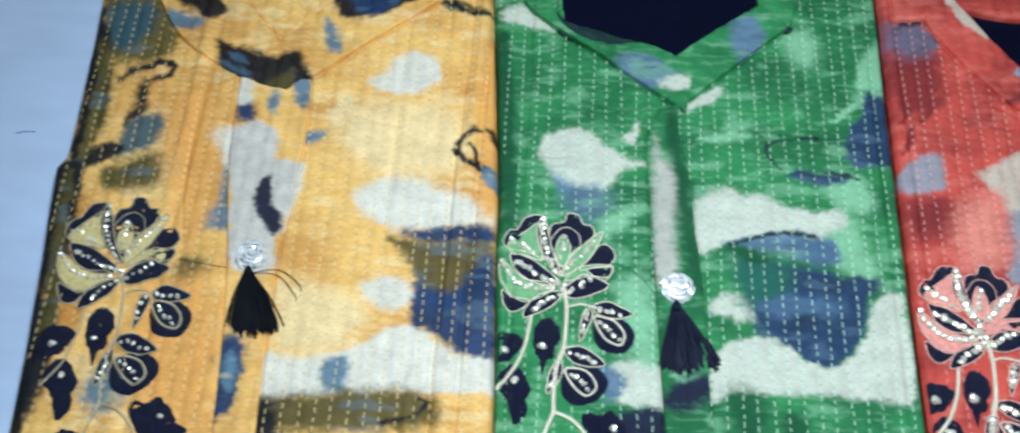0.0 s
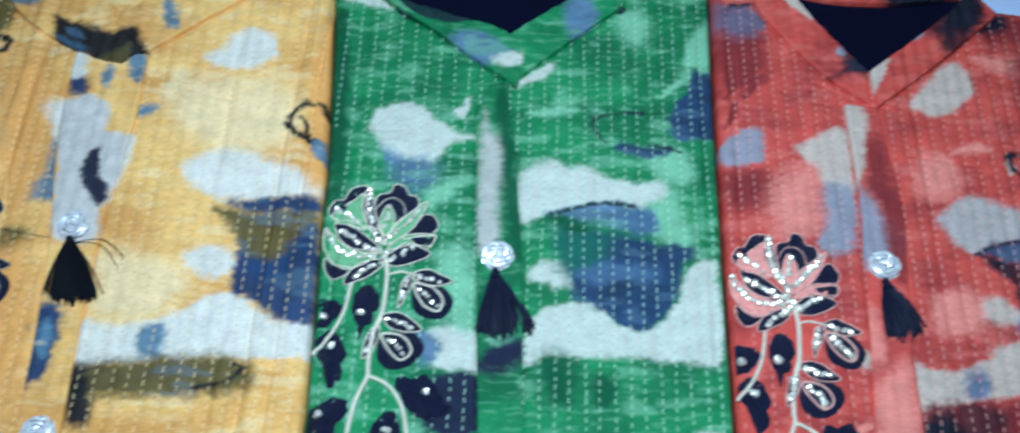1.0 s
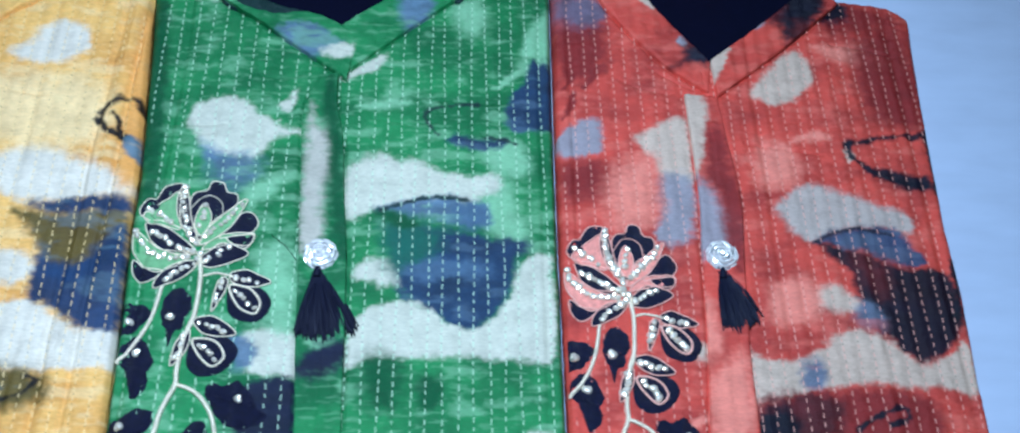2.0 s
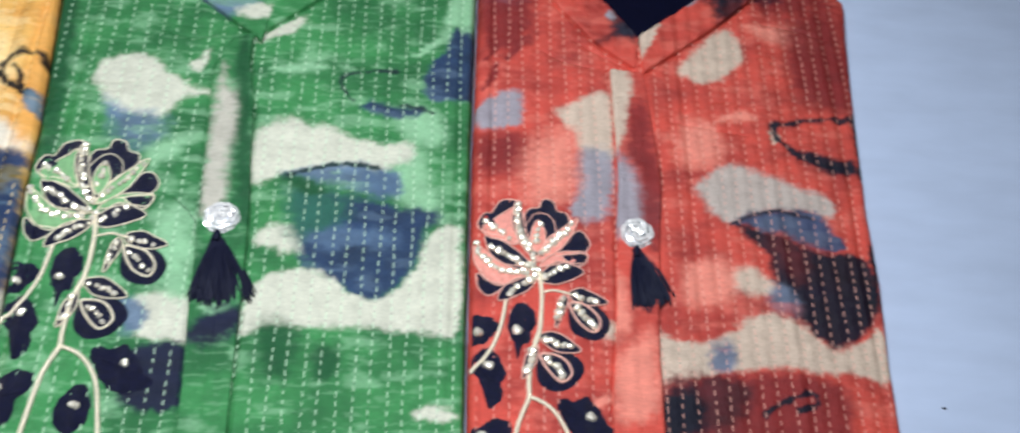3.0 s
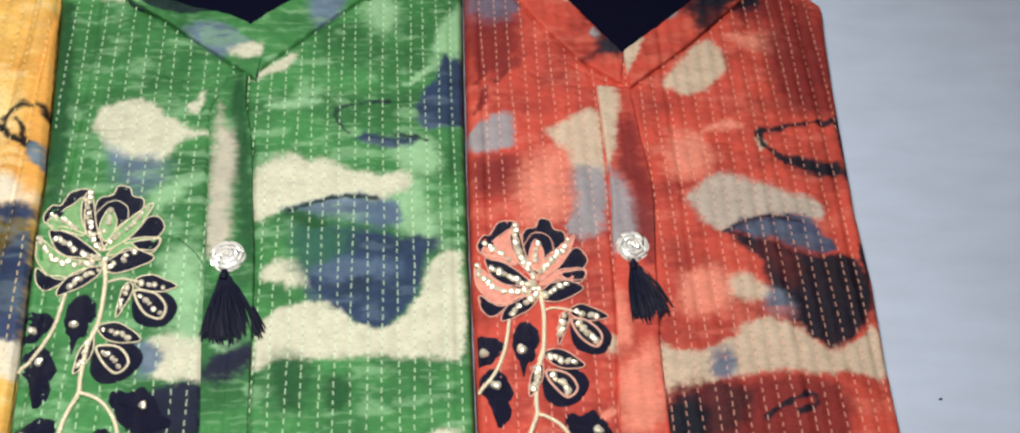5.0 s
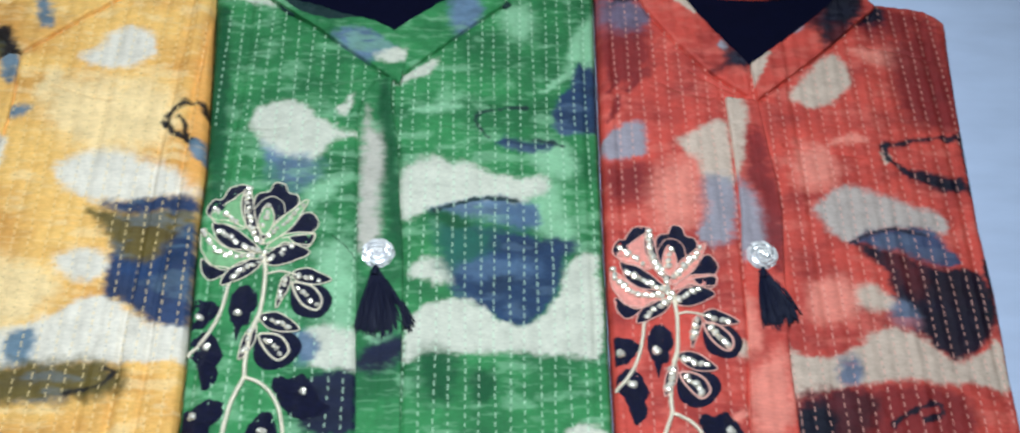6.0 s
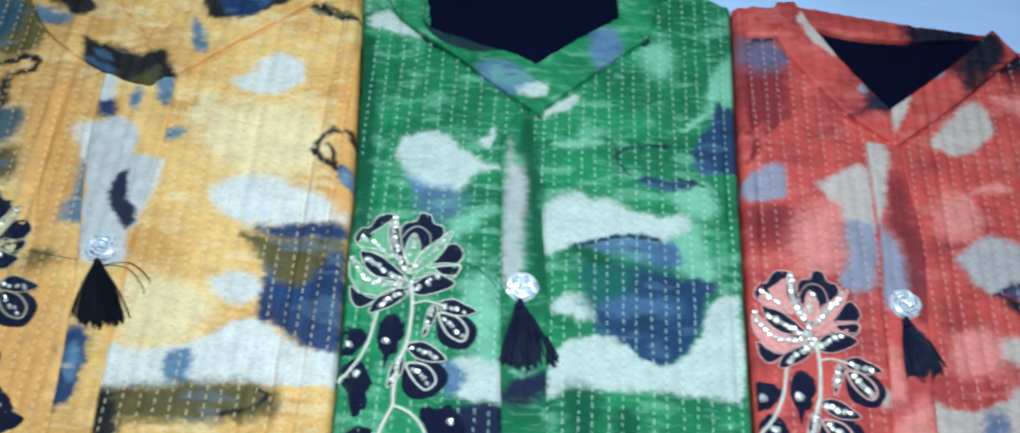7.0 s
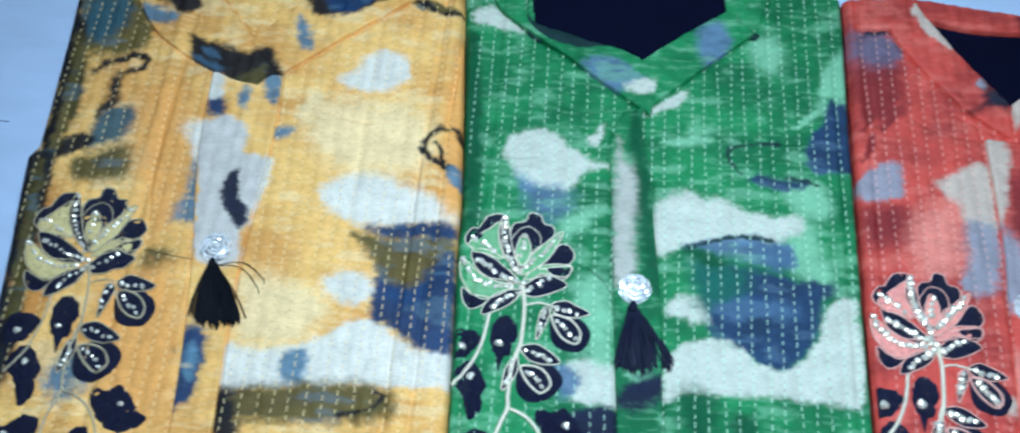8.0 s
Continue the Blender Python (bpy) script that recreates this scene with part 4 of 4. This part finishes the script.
dye("body", "grey", 3, [(-109, 95), (-96, 108), (-79, 112), (-78, 86), (-90, 81), (-103, 77), (-109, 84)])
dye("body", "deep", 12, [(-108, 68), (-81, 75), (-78, 52), (-102, 46)])
dye("body", "cream", 3, [(-50, 94), (-42, 103), (-28, 111), (-13, 113), (-14, 73), (-15, 59), (-26, 62), (-37, 68), (-40, 80)])
dye("body", "grey", 5, [(-36, 64), (-14, 63), (-19, 14), (-44, 12), (-38, 38)])
dye("placket", "cream", 2, [(-10, 143), (-3, 141), (2, 133), (-1, 101), (-8, 73), (-16, 64), (-15, 101)])
dye("placket", "grey", 8, [(-17, 63), (-6, 61), (5, 46), (14, 26), (12, 8), (3, 5), (-15, -1), (-22, 4)])
dye("placket", "deep", 8, [(1, 104), (15, 100), (17, 52), (16, 32), (5, 47), (-3, 68)])
dye("body", "cream", 3, [(41, 140), (50, 151), (61, 164), (70, 176), (80, 181), (89, 170), (88, 154), (80, 142), (69, 133), (56, 131), (47, 136)])
dye("body", "pink", 4, [(65, 100), (87, 106), (95, 100), (70, 96)])
dye("body", "pale", 2, [(18, 84), (36, 80), (55, 75), (35, 75)])
dye("body", "pink", 9, [(95, 186), (139, 187), (157, 168), (125, 170)])
dye("body", "stone", 4, [(44, 41), (53, 49), (68, 59), (82, 59), (93, 53), (107, 49), (117, 45), (137, 38), (143, 27), (135, 20), (119, 24), (98, 22), (79, 17), (67, 13), (56, 18), (50, 29)])
dye("body", "cream", 1.2, [(104, 91), (108, 89), (109, 84), (105, 80), (104, 85)])
dye("body", "blue", 3, [(66, 13), (81, 20), (98, 23), (117, 25), (131, 23), (138, 10), (146, -3), (134, -6), (117, -1), (100, 6), (82, 10)])
dye("body", "navy", 3, [(70, 12), (83, 10), (104, 2), (129, -7), (157, -10), (161, -22), (163, -42), (156, -56), (147, -67), (132, -77), (120, -72), (110, -63), (103, -56), (94, -45), (92, -33), (90, -18), (86, -6), (76, 4)])
dye("body", "maroon", 7, [(90, 2), (108, 0), (119, -18), (108, -31), (98, -20)])
dye("body", "cream", 4, [(57, -31), (65, -24), (78, -21), (85, -28), (91, -37), (79, -39), (66, -37)])
dye("body", "greyblue", 5, [(90, -34), (102, -37), (106, -52), (95, -53), (87, -47)])
dye("body", "cream", 2, [(11, -72), (22, -77), (39, -77), (57, -70), (72, -59), (85, -55), (100, -59), (112, -68), (123, -77), (136, -79), (151, -70), (159, -64), (159, -95), (139, -93), (109, -92), (80, -91), (58, -94), (36, -99), (10, -101)])
dye("body", "greyblue", 5, [(46, -78), (58, -77), (58, -94), (43, -95)])
dye("body", "deep", 6, [(13, -104), (52, -98), (89, -95), (124, -100), (133, -123), (110, -144), (19, -142)])
dye("body", "maroon", 8, [(12, -106), (52, -99), (68, -109), (51, -134), (13, -139)])
dye("body", "navy", 5, [(11, -111), (32, -110), (34, -133), (9, -139)])
dye("body", "pink", 4, [(-41, -122), (-23, -112), (-15, -110), (-30, -122)])
dye("body", "cream", 3, [(-28, -67), (-18, -65), (-18, -72), (-26, -74)])
dye("collar_l", "cream", 0.6, [(-53, 257), (-44, 261), (-35, 241), (-27, 220), (-38, 226), (-46, 236), (-51, 245)])
dye("collar_l", "maroon", 5, [(-9, 189), (1, 185), (15, 172), (9, 163), (-6, 165), (-25, 157), (-10, 171)])
dye("collar_l", "ink", 4, [(-7, 178), (3, 181), (12, 170), (2, 166), (-5, 169)])
dye("collar_l", "grey", 1.5, [(-9, 192), (-5, 188), (-7, 183), (-11, 186)])
dye("collar_r", "cream", 1, [(9, 165), (27, 180), (24, 169), (17, 158), (11, 148)])
dye("collar_r", "grey", 1.5, [(51, 204), (61, 215), (60, 207), (54, 201)])
dye("collar_r", "maroon", 8, [(61, 217), (77, 233), (102, 244), (100, 205), (80, 184), (73, 201), (65, 209)])
dye("body", "slate", 5, [(84, 15), (109, 19), (115, 10), (90, 8)])
dye("body", "pink", 12, [(-72, 64), (-42, 81), (-44, 31), (-71, 21)])
dye("body", "pink", 10, [(39, 93), (64, 93), (65, 64), (37, 58)])
dye("body", "deep", 12, [(128, 187), (171, 208), (164, 123), (128, 129)])
dye("body", "deep", 10, [(113, 227), (163, 225), (168, 208), (114, 200)])
dye("placket", "pink", 8, [(-20, -92), (6, -74), (4, -122), (-20, -128)])
dye("body", "navy", 1, [(-94, 232), (-83, 234), (-72, 235), (-73, 232), (-85, 229), (-94, 227)])
dye("body", "purple", 7, [(-94, 225), (-68, 227), (-64, 211), (-78, 200), (-94, 202)])
dye("yoke", "pale", 2.5, [(-97, 238), (-82, 237), (-69, 240), (-70, 233), (-82, 232), (-97, 232)])
dye("body", "navy", 5, [(111, 243), (130, 227), (128, 215), (108, 213), (102, 223)])
dye("body", "deep", 1.5, [(-102, 139), (-94, 151), (-84, 156), (-79, 152), (-87, 142)], 4)
dye("body", "deep", 1.5, [(-95, 136), (-98, 124), (-104, 112)], 4)
dye("body", "navy", 1.5, [(106, 95), (115, 97), (135, 102), (168, 106)], 4.5)
dye("body", "navy", 1.5, [(107, 95), (108, 85), (115, 78), (124, 70), (136, 64), (160, 62)], 4.5)
dye("body", "navy", 3, [(121, 71), (132, 76), (149, 71), (163, 69), (162, 57), (140, 59), (127, 65)])
dye("body", "navy", 1.5, [(170, 108), (170, 87), (167, 55)], 5)
dye("body", "navy", 1.5, [(74, -123), (87, -114), (97, -110), (107, -107), (108, -114), (97, -119)], 4)
dye("body", "ink", 1.5, [(66, 12), (85, 20), (105, 23), (126, 18)], 2.5)
dye("collar_r", "navy", 6, [(75, 241), (101, 254), (114, 234), (101, 210), (86, 211), (78, 193), (73, 210), (79, 224)])
dye("collar_b", "maroon", 8, [(31, 259), (79, 255), (77, 238), (39, 235)])
dye("body", "deep", 14, [(173, 168), (173, 117), (152, 117), (149, 155)])
dye("placket", "deep", 6, [(5, 58), (19, 53), (17, -6), (6, -6)])
dye("body", "pink", 7, [(32, -21), (61, -17), (62, -42), (33, -51)])
dye("placket", "pink", 6, [(-27, -36), (-13, -31), (-10, -65), (-23, -74)])
dye("body", "navy", 1.5, [(164, 0), (163, -25), (158, -44)], 5)
red.lining(RED_NECK)
red.ribbon("placket", [(-11, 137), (-10, 80), (-10, 41), (-13, 4), (-16, -56), (-22, -123), (-26, -200)], [(13, 134), (16, 92), (20, 47), (15, -7), (10, -75), (9, -123), (8, -200)], 1.4, "placket", tilt=1.8)
dye("collar_b", "navy", 6, [(36, 259), (61, 251), (93, 253), (84, 230), (52, 231), (40, 240)])
red.ribbon("collar_band", [(-52, 268), (36, 256), (101, 249)], [(-43, 247), (-9, 240), (34, 239), (75, 243)], 1.2, "collar_b", drop=3)
red.ribbon("yoke_fold", [(-98, 263), (-84, 264), (-62, 269)], [(-100, 236), (-86, 235), (-66, 238)], 1.6, "yoke", "folded-over red yoke with a cream edge", drop=2)
red.ribbon("collar", [(-55, 272), (-36, 236), (-13, 202), (12, 168)], [(-71, 270), (-73, 236), (-55, 203), (-26, 166), (7, 139)], 2.6, "collar_l", drop=3)
red.ribbon("collar", [(13, 170), (70, 218), (106, 254)], [(14, 135), (69, 180), (123, 229)], 3.2, "collar_r", drop=3)
red.body(BOTTOM, RED_NECK)
red.stitches(BOTTOM, RED_NECK)
Embroidery(red, (-68, -26), 0, 1.0).make()
tassel(red, (-1, -13), (-6, -53), (20, -47), strands=210, loose=0)
button(red, (0, 0))

# a faint smudge on the table, modelled as a short strand
p = resample(curve_points([(-0.504, 0.115, 0.0005), (-0.498, 0.117, 0.0005), (-0.489, 0.117, 0.0005)], 5, False), 14)
v, f = tube(p, 0.0004, 5)
tagged(mesh_part("table_smudge", v, f, material("grey_smudge", lin(120, 128, 150), rough=0.8)), "faint grey smudge on the table, shaped as a short strand", "thread")

# a crumb of lint on the table
v = BEAD_V * (0.0013, 0.0008, 0.0007) * (1 + 0.25 * np.random.RandomState(4).randn(len(BEAD_V), 1)) + (0.473, -0.105, 0.0005)
tagged(mesh_part("lint", v, BEAD_F, TASSEL), "tiny dark speck of lint lying on the table", "lint")
